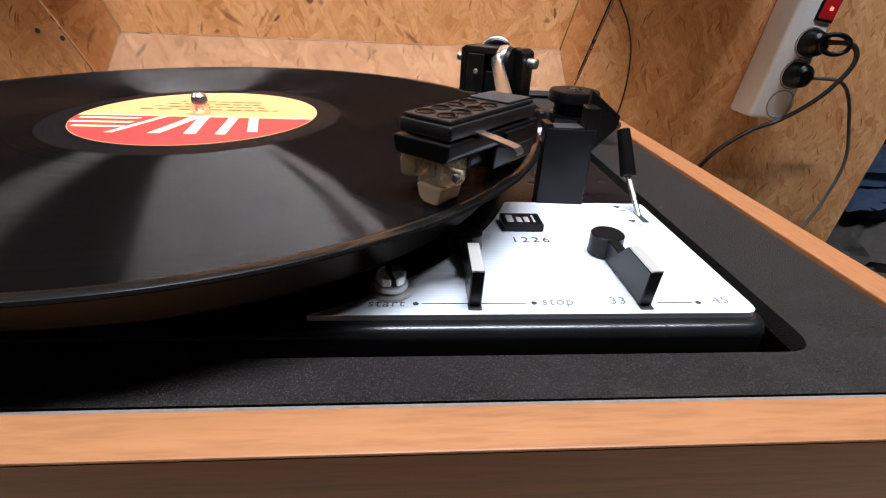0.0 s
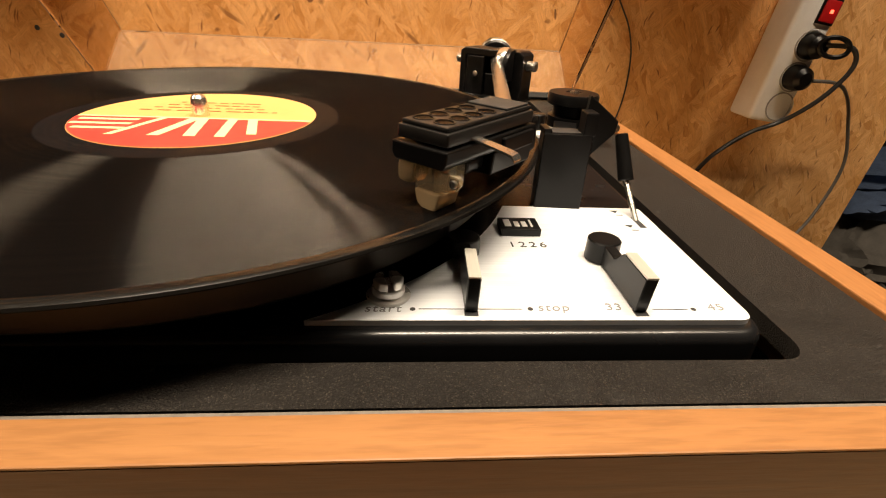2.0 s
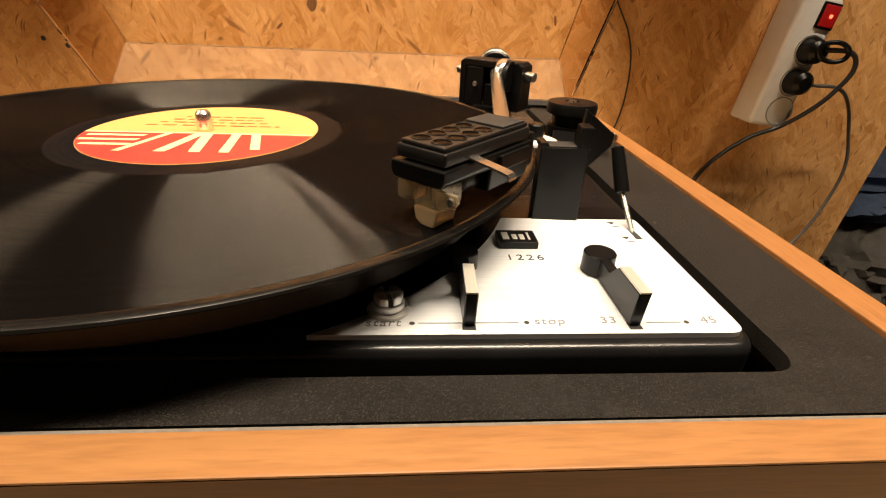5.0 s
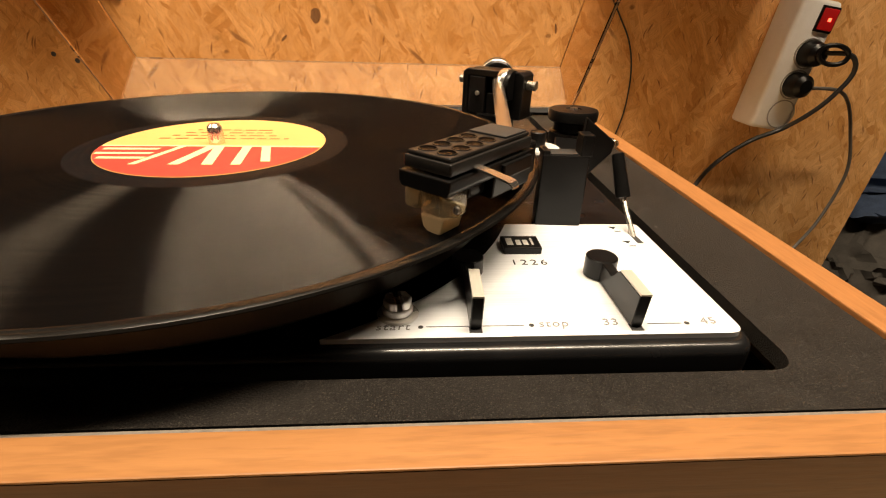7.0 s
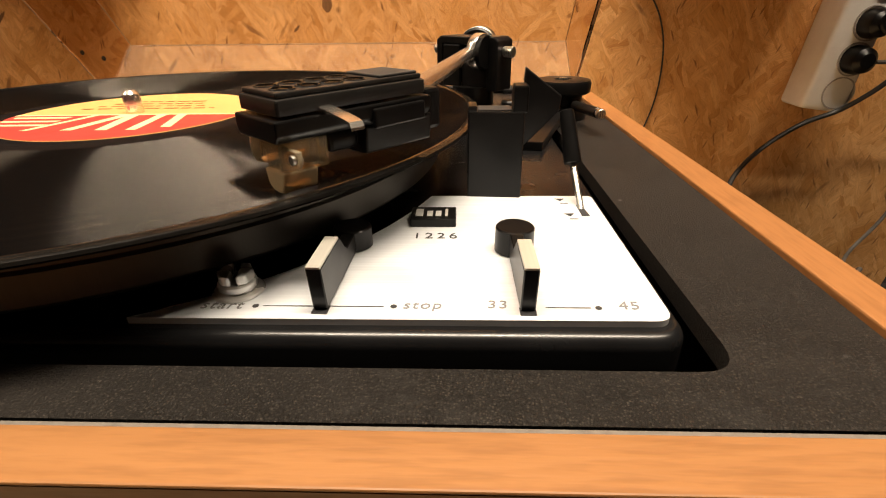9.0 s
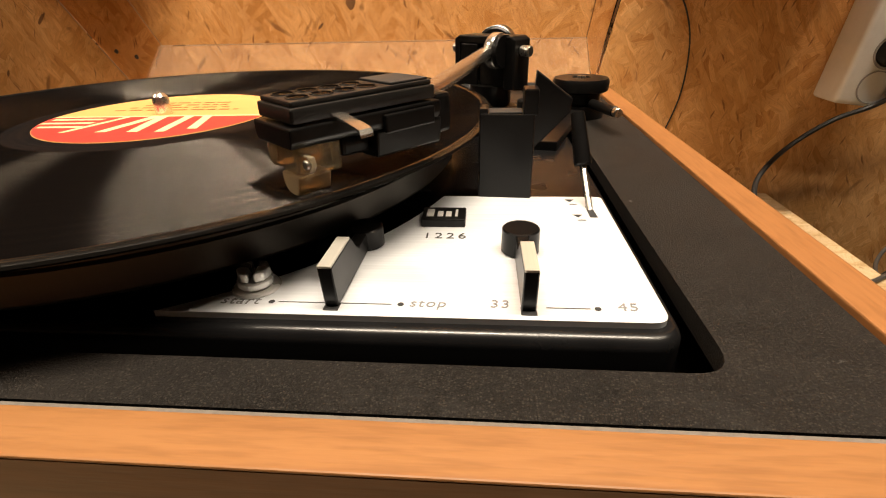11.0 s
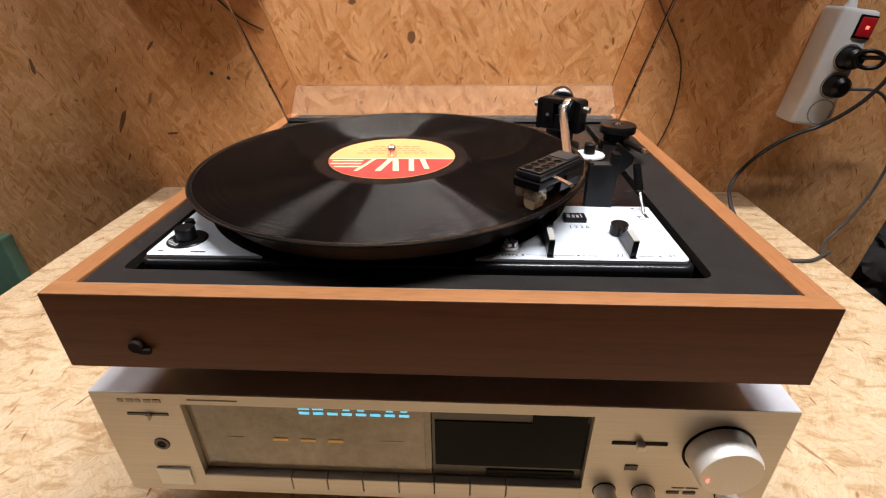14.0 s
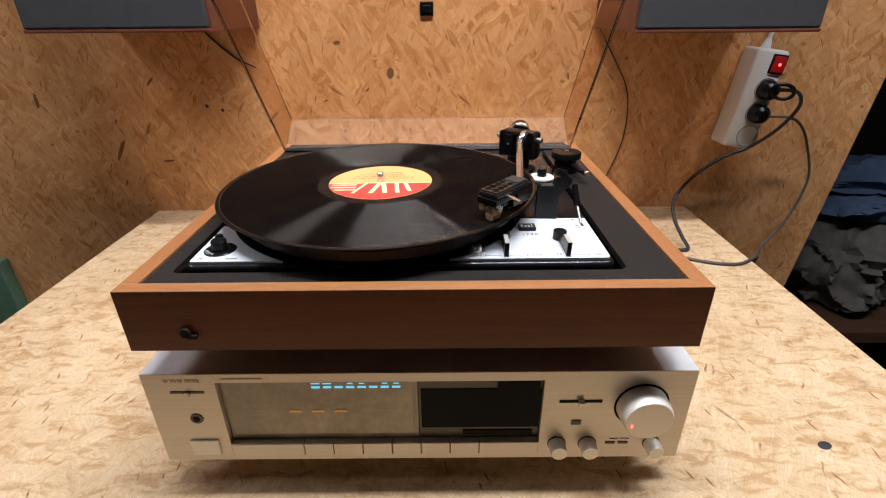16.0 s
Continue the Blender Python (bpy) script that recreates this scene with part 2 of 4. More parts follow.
nt_.links.new(coords(nt_), v_.inputs["Vector"])
s_ = nt_.nodes.new("ShaderNodeSeparateColor")
nt_.links.new(v_.outputs["Color"], s_.inputs[0])
dust = mix(nt_, 1.0, ramp(nt_, v_.outputs["Distance"], [(0.10, (1, 1, 1)), (0.22, (0, 0, 0))]), ramp(nt_, s_.outputs[0], [(0.955, (0, 0, 0)), (0.99, (1, 1, 1))]), "MULTIPLY")
smear = ramp(nt_, noise_tex(nt_, coords(nt_, (1, 2.2, 1)), 26.0, 5, 0.7), [(0.58, (0, 0, 0)), (0.80, (0.12, 0.12, 0.12))])
# pale dots painted as glints of lamp light on the fine grain
glint_ = add(nt_, "ShaderNodeTexVoronoi", Scale=1800.0)
nt_.links.new(coords(nt_), glint_.inputs["Vector"])
gs_ = nt_.nodes.new("ShaderNodeSeparateColor")
nt_.links.new(glint_.outputs["Color"], gs_.inputs[0])
grain_glint = mix(nt_, 1.0, ramp(nt_, glint_.outputs["Distance"], [(0.20, (1, 1, 1)), (0.50, (0, 0, 0))]), ramp(nt_, gs_.outputs[0], [(0.25, (0, 0, 0)), (0.95, (1, 1, 1))]), "MULTIPLY")
old_ = mix(nt_, grain_glint, b_.inputs["Base Color"].links[0].from_socket, (0.068, 0.056, 0.046))
nt_.links.new(mix(nt_, smear, mix(nt_, dust, old_, (0.16, 0.15, 0.14)), (0.16, 0.15, 0.14)), b_.inputs["Base Color"])
M_DECK = plain("black_deck_paint", (0.007, 0.007, 0.0075), 0.26, vary=0.2, spec=0.45)
M_BLACK = plain("black_plastic", (0.005, 0.0046, 0.0045), 0.30, vary=0.25, scale=120, spec=0.25)
M_LATCH = plain("dull_dark_latch", (0.012, 0.007, 0.005), 0.7, vary=0.2, spec=0.15)
M_RUBBER = plain("black_rubber", (0.018, 0.017, 0.016), 0.6, vary=0.2)
M_SILVER = brushed("silver_plate", (0.90, 0.93, 0.97), 0.34, 0, 0.30)
M_CAP = brushed("satin_metal_cap", (0.66, 0.63, 0.56), 0.35, 1, 0.45)
M_SCREW = plain("worn_nickel", (0.78, 0.77, 0.75), 0.28, 0.55, vary=0.05)
M_STEEL = brushed("steel", (0.60, 0.57, 0.52), 0.28, 2)
M_TUBE = plain("aluminium_tube", (0.74, 0.71, 0.66), 0.22, 0.96, vary=0.02, scale=5)
M_HEADTOP = plain("satin_black_top", (0.012, 0.0105, 0.0095), 0.38, vary=0.2, scale=200, spec=0.45)
M_LINING = plain("grey_board_edge", (0.15, 0.128, 0.108), 0.75, vary=0.3, scale=300)
M_BARK = wood("bark_strand", (0.26, 0.125, 0.05), (0.14, 0.06, 0.022), 2, 0.7)
M_PLATTER = brushed("platter_rim", (0.075, 0.066, 0.056), 0.42, 2, 0.6)
M_VINYL = vinyl("grooved_vinyl", (0.0025, 0.0023, 0.0023), 0.13, 1.25, 0.036)
M_VINYL_SMOOTH = vinyl("smooth_vinyl", (0.008, 0.007, 0.007), 0.14, 0.10, 0.06)
M_RIM = plain("smooth_vinyl_edge", (0.006, 0.0052, 0.0045), 0.20, vary=0.1, spec=0.55)
M_LABEL = plain("label_cream_orange", (0.74, 0.38, 0.13), 0.5, vary=0.06, scale=30)
M_RED = plain("label_red", (0.66, 0.045, 0.035), 0.45, vary=0.06)
M_CREAM = plain("label_cream", (0.86, 0.68, 0.36), 0.5, vary=0.05)
M_INK = plain("dark_ink", (0.03, 0.03, 0.032), 0.6, vary=0.1)
M_PRINT = plain("grey_print", (0.20, 0.20, 0.205), 0.6, vary=0.2, scale=900)
M_BROWN_INK = plain("brown_ink", (0.36, 0.17, 0.05), 0.6, vary=0.1)
M_BADGE_LIGHT = plain("badge_relief", (0.78, 0.76, 0.72), 0.30, 0.45)
M_WHITE = plain("white_plastic", (0.74, 0.73, 0.71), 0.4, vary=0.05)
# the grey carries the shade inside the socket recesses
M_SOCKET_SHADE = plain("shaded_socket_plastic", (0.33, 0.31, 0.29), 0.5, vary=0.08)
M_GREYWHITE = plain("grey_white_plastic", (0.55, 0.54, 0.52), 0.45, vary=0.08)
M_CHAMP = brushed("champagne_aluminium", (0.64, 0.58, 0.49), 0.38, 0, 0.35)
M_CHAMP_KNOB = brushed("champagne_knob", (0.82, 0.77, 0.69), 0.36, 1, 0.2)
# colour raised above the panel's to stand for direct light on the button
M_POWER_LIT = brushed("satin_button_lit", (0.93, 0.89, 0.80), 0.4, 0, 0.1)
M_CASE = plain("grey_metal_case", (0.80, 0.80, 0.82), 0.45, 0.2, vary=0.08)
M_LENS = plain("tinted_display", (0.26, 0.215, 0.155), 0.12, vary=0.35, scale=28, spec=0.7)
M_SCALE = plain("display_scale", (0.34, 0.29, 0.215), 0.22, vary=0.40, scale=24)
M_DARKLENS = plain("dark_display", (0.002, 0.002, 0.002), 0.25, vary=0.2, spec=0.05)
M_BRONZE = plain("bronze_frame", (0.055, 0.046, 0.036), 0.35, 0.2)
M_FAINT = plain("faint_brown_print", (0.40, 0.32, 0.24), 0.4, vary=0.1)
M_CLOTH = plain("grey_speaker_cloth", (0.035, 0.036, 0.040), 0.85, vary=0.25, scale=80, relief=0.0006, relief_scale=1500)
M_SPKWOOD = wood("speaker_wood", (0.16, 0.05, 0.03), (0.08, 0.025, 0.015), 0)
M_LID = clear("clear_acrylic", (0.93, 0.86, 0.78), 0.0, 1.12)
M_LIDBACK = clear("hazed_acrylic", (0.98, 0.93, 0.86), 0.0, 1.10, 0.982)
M_LIDSIDE = clear("clear_acrylic_side", (0.82, 0.68, 0.56), 0.03, 1.08)
M_LIDEDGE = clear("acrylic_edge", (0.34, 0.20, 0.11), 0.3, 1.2, 0.7)
M_CART = clear("smoky_cartridge", (0.86, 0.72, 0.50), 0.08, 1.45, 0.76)
M_AMBERCLEAR = clear("amber_stylus_holder", (0.92, 0.68, 0.40), 0.15, 1.4, 0.45)
M_CYAN = glow("cyan_indicator", (0.22, 0.66, 0.80), 0.9)
M_AMBER = glow("amber_indicator", (0.70, 0.38, 0.10), 0.16)
M_REDLED = glow("red_led", (1.0, 0.10, 0.06), 4.0)
M_REDSWITCH = glow("red_switch", (0.34, 0.004, 0.006), 0.16)
M_DENIM = plain("blue_denim", (0.055, 0.085, 0.15), 0.9, vary=0.35, scale=50, relief=0.001, relief_scale=700)
M_GREYCLOTH = plain("grey_cloth", (0.085, 0.075, 0.065), 0.92, vary=0.3, scale=40, relief=0.001, relief_scale=600)
M_PURPLE = plain("purple_cloth", (0.17, 0.13, 0.24), 0.9, vary=0.3, scale=50, relief=0.001, relief_scale=600)
M_DARKCLOTH = plain("dark_cloth", (0.020, 0.019, 0.022), 0.95, vary=0.3, scale=40, relief=0.001, relief_scale=600)
M_GREEN = plain("green_paint", (0.09, 0.16, 0.10), 0.6, vary=0.2)
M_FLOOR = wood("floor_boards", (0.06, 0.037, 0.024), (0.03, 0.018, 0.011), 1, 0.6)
M_PLASTER = plain("room_plaster", (0.06, 0.043, 0.03), 0.8, vary=0.15, scale=8, relief=0.001, relief_scale=60)
M_CEIL = plain("ceiling_boards", (0.12, 0.09, 0.065), 0.8, vary=0.12, scale=8)
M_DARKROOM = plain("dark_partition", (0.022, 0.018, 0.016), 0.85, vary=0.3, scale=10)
M_CABLE = plain("black_cable", (0.020, 0.018, 0.017), 0.45, vary=0.2)
M_GREYCABLE = plain("grey_cable", (0.07, 0.062, 0.055), 0.45, vary=0.2)
M_LAMPGLASS = plain("white_lamp_shade", (0.8, 0.8, 0.78), 0.5)

# ---------------------------------------------------------------- mesh helpers
ORIGIN = {}


def finish(bm, name, material, sharp=32.0):
    bmesh.ops.remove_doubles(bm, verts=bm.verts, dist=1e-6)
    bmesh.ops.recalc_face_normals(bm, faces=bm.faces)
    for f in bm.faces:
        f.smooth = True
    for e in bm.edges:
        if len(e.link_faces) == 2:
            turn = e.calc_face_angle(0)
            small, large = sorted(f.calc_area() for f in e.link_faces)
            # broad flat faces keep their own normal beside a narrow rounded edge
            if turn > radians(sharp) or (turn > radians(17) and large > 6 * small):
                e.smooth = False
    me = bpy.data.meshes.new(name)
    c = sum((v.co for v in bm.verts), Vector()) / max(1, len(bm.verts))
    for v in bm.verts:
        v.co -= c
    bm.to_mesh(me)
    bm.free()
    me.materials.append(material)
    return me, c


def part(name, bm, material, parent, label=""):
    me, c = finish(bm, name, material)
    ob = new(name, me)
    ORIGIN[ob] = c
    ob.parent = parent
    ob.location = c - (ORIGIN[parent] if parent else Vector())
    if label:
        tagged(ob, label)
    return ob


def solid(name, bm, material, label, category, kind="", group=""):
    ob = part(name, bm, material, None)
    return tagged(ob, label, category, group, kind)


def root(name, place, label, category, group="", kind=""):
    ob = new(name)
    ob.empty_display_size = 0.02
    ob.location = place
    ORIGIN[ob] = Vector(place)
    return tagged(ob, label, category, group, kind)


def B(x0, x1, y0, y1, z0, z1, bevel=0.0, seg=2, m=None):
    """A box between bounds, with rounded edges."""
    bm = bmesh.new()
    r = bmesh.ops.create_cube(bm, size=1.0, matrix=Matrix.LocRotScale(((x0 + x1) / 2, (y0 + y1) / 2, (z0 + z1) / 2), None, (x1 - x0, y1 - y0, z1 - z0)))
    if bevel:
        bmesh.ops.bevel(bm, geom=bm.edges[:], offset=bevel, segments=seg, affect="EDGES", profile=0.5)
    if m is not None:
        bm.transform(m)
    return bm


def lathe(profile, m=None, n=48):
    """A body of revolution about z from (radius, height) pairs; closed where the radius is 0."""
    bm = bmesh.new()
    rings = []
    for r, z in profile:
        if r < 1e-7:
            rings.append([bm.verts.new((0, 0, z))])
        else:
            rings.append([bm.verts.new((r * math.cos(2 * math.pi * k / n), r * math.sin(2 * math.pi * k / n), z)) for k in range(n)])
    for a, b in zip(rings, rings[1:]):
        for k in range(n):
            q = [a[k % len(a)], a[(k + 1) % len(a)], b[(k + 1) % len(b)], b[k % len(b)]]
            q = list(dict.fromkeys(q))
            if len(q) > 2:
                bm.faces.new(q)
    if m is not None:
        bm.transform(m)
    return bm


def rod(a, b, r0, r1=None, n=20, bevel=0.15):
    """A round bar from a to b with slightly rounded ends."""
    r1 = r0 if r1 is None else r1
    a, b = Vector(a), Vector(b)
    L = (b - a).length
    e = min(r0, r1) * bevel
    m = Matrix.Translation(a) @ (b - a).to_track_quat("Z", "Y").to_matrix().to_4x4()
    return lathe([(0, 0), (r0 - e, 0), (r0, e), (r1, L - e), (r1 - e, L), (0, L)], m, n)


def prism(points, z0, z1, m=None, bevel=0.0, seg=2, top_only=False):
    """A flat polygon raised between two heights."""
    bm = bmesh.new()
    vs = [bm.verts.new((x, y, z0)) for x, y in points]
    f = bm.faces.new(vs)
    r = bmesh.ops.extrude_face_region(bm, geom=[f])
    bmesh.ops.translate(bm, verts=[v for v in r["geom"] if isinstance(v, bmesh.types.BMVert)], vec=(0, 0, z1 - z0))
    if bevel:
        bmesh.ops.bevel(bm, geom=[e for e in bm.edges if not top_only or min(v.co.z for v in e.verts) > z1 - 1e-6], offset=bevel, segments=seg, affect="EDGES", profile=0.5)
    if m is not None:
        bm.transform(m)
    return bm


def rounded(points, radius, n=6):
    """Rounds the corners of a polygon; radius may be one number or one for each corner."""
    out = []
    k = len(points)
    for i in range(k):
        p0, p, p1 = Vector(points[i - 1]), Vector(points[i]), Vector(points[(i + 1) % k])
        r = radius[i] if isinstance(radius, (list, tuple)) else radius
        if r <= 0:
            out.append(tuple(p))
            continue
        a = p + (p0 - p).normalized() * r
        b = p + (p1 - p).normalized() * r
        for j in range(n + 1):
            t = j / n
            q = a.lerp(p, t).lerp(p.lerp(b, t), t)
            out.append(tuple(q))
    return out


def holed(outer, inner, z0, z1):
    """A flat board with a hole through it."""
    bm = bmesh.new()
    edges = []
    for loop in (outer, inner):
        vs = [bm.verts.new((x, y, z1)) for x, y in loop]
        edges += [bm.edges.new((vs[i], vs[(i + 1) % len(vs)])) for i in range(len(vs))]
    r = bmesh.ops.triangle_fill(bm, edges=edges, use_beauty=True)
    faces = [g for g in r["geom"] if isinstance(g, bmesh.types.BMFace)]
    r = bmesh.ops.extrude_face_region(bm, geom=faces)
    bmesh.ops.translate(bm, verts=[v for v in r["geom"] if isinstance(v, bmesh.types.BMVert)], vec=(0, 0, z0 - z1))
    return bm


def smooth_path(points, steps=8):
    """Catmull-Rom through the points."""
    P = [Vector(p) for p in points]
    P = [2 * P[0] - P[1]] + P + [2 * P[-1] - P[-2]]
    out = []
    for i in range(1, len(P) - 2):
        for k in range(steps):
            t = k / steps
            out.append(0.5 * (2 * P[i] + (P[i + 1] - P[i - 1]) * t + (2 * P[i - 1] - 5 * P[i] + 4 * P[i + 1] - P[i + 2]) * t * t + (3 * P[i] - P[i - 1] - 3 * P[i + 1] + P[i + 2]) * t ** 3))
    return out + [P[-2]]


def cable(points, r, n=8, steps=8):
    bm = bmesh.new()
    path = smooth_path(points, steps)
    rings = []
    for i, p in enumerate(path):
        d = (path[min(i + 1, len(path) - 1)] - path[max(i - 1, 0)]).normalized()
        side = d.cross(Vector((0.123, 0.31, 0.94))).normalized()
        up = side.cross(d)
        rings.append([bm.verts.new(p + r * (math.cos(2 * math.pi * k / n) * side + math.sin(2 * math.pi * k / n) * up)) for k in range(n)])
    for a, b in zip(rings, rings[1:]):
        for k in range(n):
            bm.faces.new((a[k], a[(k + 1) % n], b[(k + 1) % n], b[k]))
    bm.faces.new(rings[0])
    bm.faces.new(rings[-1])
    return bm


def join(*bms):
    out = bmesh.new()
    for b in bms:
        me = bpy.data.meshes.new("tmp")
        b.to_mesh(me)
        b.free()
        out.from_mesh(me)
        bpy.data.meshes.remove(me)
    return out


def writing(text, size, place, turn, material, parent, name, depth=0.00005, label="", slant=0.0, gap=1.15):
    """Lettering in the built-in font, lying on a surface."""
    cu = bpy.data.curves.new("lettering", "FONT")
    cu.body, cu.size, cu.extrude, cu.align_x, cu.align_y = text, size, depth, "CENTER", "CENTER"
    cu.shear = slant
    cu.space_character = gap
    tmp = new("lettering", cu)
    bpy.context.view_layer.update()
    me = bpy.data.meshes.new_from_object(tmp.evaluated_get(bpy.context.evaluated_depsgraph_get()))
    bpy.data.objects.remove(tmp)
    bm = bmesh.new()
    bm.from_mesh(me)
    bpy.data.meshes.remove(me)
    bm.transform(Matrix.Translation(place) @ turn)
    return part(name, bm, material, parent, label)


FLAT = Matrix.Identity(4)
UPRIGHT = pose(0, 0, 0, 90)

# ---------------------------------------------------------------- the room
TABLE_Z, WALL_Y = 0.793, 0.515

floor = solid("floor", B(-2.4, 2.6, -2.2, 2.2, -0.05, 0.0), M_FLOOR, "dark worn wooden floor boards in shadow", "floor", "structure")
wall_n = solid("wall_north", prism([(-1.75, 0.0), (0.785, 0.0), (1.06, 2.4), (-1.75, 2.4)], -WALL_Y - 0.018, -WALL_Y, UPRIGHT), M_OSB_WALL, "raw oriented strand board wall behind the table", "wall", "structure")
random.seed(11)
for x, z, long_, wide, lean in ((-0.726, 1.022, 0.034, 0.009, 85), (-0.590, 0.926, 0.056, 0.010, 60), (-0.497, 1.056, 0.024, 0.006, 45), (-0.499, 0.902, 0.027, 0.006, 3), (-0.584, 0.982, 0.014, 0.004, 60), (-0.037, 1.068, 0.024, 0.018, 78), (-0.134, 1.122, 0.016, 0.009, 4), (-0.083, 1.038, 0.013, 0.004, 45), (-0.600, 0.855, 0.020, 0.004, 62), (0.300, 1.060, 0.016, 0.004, 100)):
    a = [2 * math.pi * k / 12 for k in range(12)]
    rim_ = [(0.5 * long_ * math.cos(t) * random.uniform(0.75, 1.0), 0.5 * wide * math.sin(t) * random.uniform(0.65, 1.0)) for t in a]
    part("bark_strand", prism(rim_, 0.0001, 0.0004, pose(x, WALL_Y, z, 90) @ Matrix.Rotation(radians(lean), 4, "Z")), M_BARK, wall_n)
solid("wall_south", B(-2.4, 2.6, -2.3, -2.2, 0, 2.4), M_PLASTER, "plain room wall behind the camera", "wall", "structure")
solid("wall_west", B(-2.5, -2.4, -2.3, 2.3, 0, 2.4), M_PLASTER, "plain side wall of the room", "wall", "structure")
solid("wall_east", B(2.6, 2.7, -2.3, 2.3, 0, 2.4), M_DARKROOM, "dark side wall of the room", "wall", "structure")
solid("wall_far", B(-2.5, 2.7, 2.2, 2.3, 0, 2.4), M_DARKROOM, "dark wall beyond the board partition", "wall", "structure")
solid("ceiling", B(-2.5, 2.7, -2.3, 2.3, 2.4, 2.5), M_CEIL, "plain boarded ceiling", "ceiling", "structure")

lamp = root("ceiling_light", (0.18, -0.122, 2.4), "long white ceiling light above the table", "lamp")
part("housing", B(-0.35, 0.71, -0.167, -0.077, 2.235, 2.275, 0.006), M_WHITE, lamp)
part("diffuser", B(-0.33, 0.69, -0.158, -0.086, 2.220, 2.2345, 0.003), M_LAMPGLASS, lamp)
for x in (-0.2, 0.56):
    part("hanger", rod((x, -0.122, 2.275), (x, -0.122, 2.4), 0.004), M_STEEL, lamp)

for spot_x, spot_size, spot_watts in SPOTS:
    r = spot_size / 2 + 0.004
    spot = root("ceiling_spotlight", (spot_x, -0.105, 2.4), "small round white ceiling spotlight" if spot_size < 0.2 else "wide round white ceiling lamp", "lamp", "round ceiling lamps")
    part("shade", lathe([(0.0, 2.262), (r * 0.65, 2.262), (r * 0.92, 2.250), (r, 2.200), (r - 0.003, 2.200), (r * 0.88, 2.247), (0.0, 2.256)], pose(spot_x, -0.105, 0), 36), M_WHITE, spot)
    part("stem", rod((spot_x, -0.105, 2.262), (spot_x, -0.105, 2.4), 0.006), M_STEEL, spot)

table = root("table", (-0.03, 0.1, 0), "raw strand board table top against the wall", "table")
part("tabletop", B(-0.550, 0.578, -0.38, WALL_Y, TABLE_Z - 0.022, TABLE_Z, 0.0015, 1), M_OSB_TABLE, table)
for x in (-0.50, 0.53):
    for y in (-0.33, 0.455):
        part("leg", B(x - 0.03, x + 0.03, y - 0.03, y + 0.03, 0, TABLE_Z - 0.022, 0.003, 1), M_DARKWOOD, table)
solid("table_spot", lathe([(0, 0.0006), (0.0045, 0.0004), (0.006, 0), (0, 0)], pose(0.429, -0.119, TABLE_Z + 0.0002, 0, 0, 20) @ Matrix.Diagonal((1.2, 0.8, 1, 1)), 16), M_INK, "small dark blue stain on the table top", "stain")

# ---------------------------------------------------------------- turntable
PZ = 1.0
PB = 0.9485
X0, X1, Y0, Y1, RIM = -0.1730, 0.2510, -0.1635, 0.2520, 0.0132
tt = root("turntable", (0.03, 0.02, PB), "teak-framed record player with a black deck and open clear lid", "turntable")


def board(points, z0, z1, bevel=0.0006):
    return prism(points, z0, z1, None, bevel, 2)


FRONT = [(X0, Y0), (X1, Y0), (X1, Y0 + RIM), (X1 - RIM, Y0 + RIM), (X1 - RIM, Y0 + 0.0117), (X0 + RIM, Y0 + 0.0117), (X0 + RIM, Y0 + RIM), (X0, Y0 + RIM)]
# one board in two tones: shade coloured into the face, top edge left light
plinth = part("plinth", prism(FRONT, PB, PZ - 0.0009), M_TEAK_SHADED, tt, "teak front board with its shade put into the darker colour")
part("front_top_edge", board(FRONT, PZ - 0.0009, PZ, 0.0004), M_TEAK_X, plinth, "top edge of the teak front board in the unshaded tone")
part("inner_edge", B(X0 + RIM + 0.0004, X1 - RIM - 0.0004, Y0 + 0.01172, Y0 + RIM + 0.0002, PB + 0.003, PZ - 0.0009, 0.0002, 1), M_LINING, tt, "dusty grey inner edge of the front board")
part("side_board", board([(X0, Y0 + RIM), (X0 + RIM, Y0 + RIM), (X0 + RIM, Y1), (X0, Y1)], PB, PZ), M_TEAK_Y, tt)
part("side_board", board([(X1 - RIM, Y0 + RIM), (X1, Y0 + RIM), (X1, Y1), (X1 - RIM, Y1)], PB, PZ), M_TEAK_Y, tt)
part("back_board", board([(X0 + RIM, Y1 - 0.01), (X1 - RIM, Y1 - 0.01), (X1 - RIM, Y1), (X0 + RIM, Y1)], PB, PZ - 0.006), M_BLACK, tt)
part("base_panel", board([(X0 + RIM, Y0 + RIM), (X1 - RIM, Y0 + RIM), (X1 - RIM, Y1 - 0.01), (X0 + RIM, Y1 - 0.01)], PB + 0.002, PB + 0.008, 0), M_BLACK, tt)
for x, y in ((-0.12, -0.085), (0.20, -0.085), (-0.14, 0.16), (0.19, 0.16)):
    part("foot", lathe([(0, 0.9178), (0.016, 0.9178), (0.017, 0.920), (0.015, PB + 0.002), (0, PB + 0.002)], pose(x, y, 0), 28), M_RUBBER, tt)
knob = part("latch", join(lathe([(0, -0.003), (0.0037, -0.003), (0.0042, -0.002), (0.0042, 0), (0, 0)], pose(-0.1275, Y0, 0.9655, 90, 0, 0) @ pose(0, 0, 0, 180), 20), B(-0.127, -0.1195, Y0 - 0.003, Y0, 0.9605, 0.9640, 0.0008)), M_LATCH, tt, "small dark latch on the front board")

# black textured board with a cut-out for the deck
outer = [(X0 + RIM + 0.0006, Y0 + RIM + 0.0016), (X1 - RIM - 0.0006, Y0 + RIM + 0.0016), (X1 - RIM - 0.0006, Y1), (X0 + RIM + 0.0006, Y1)]
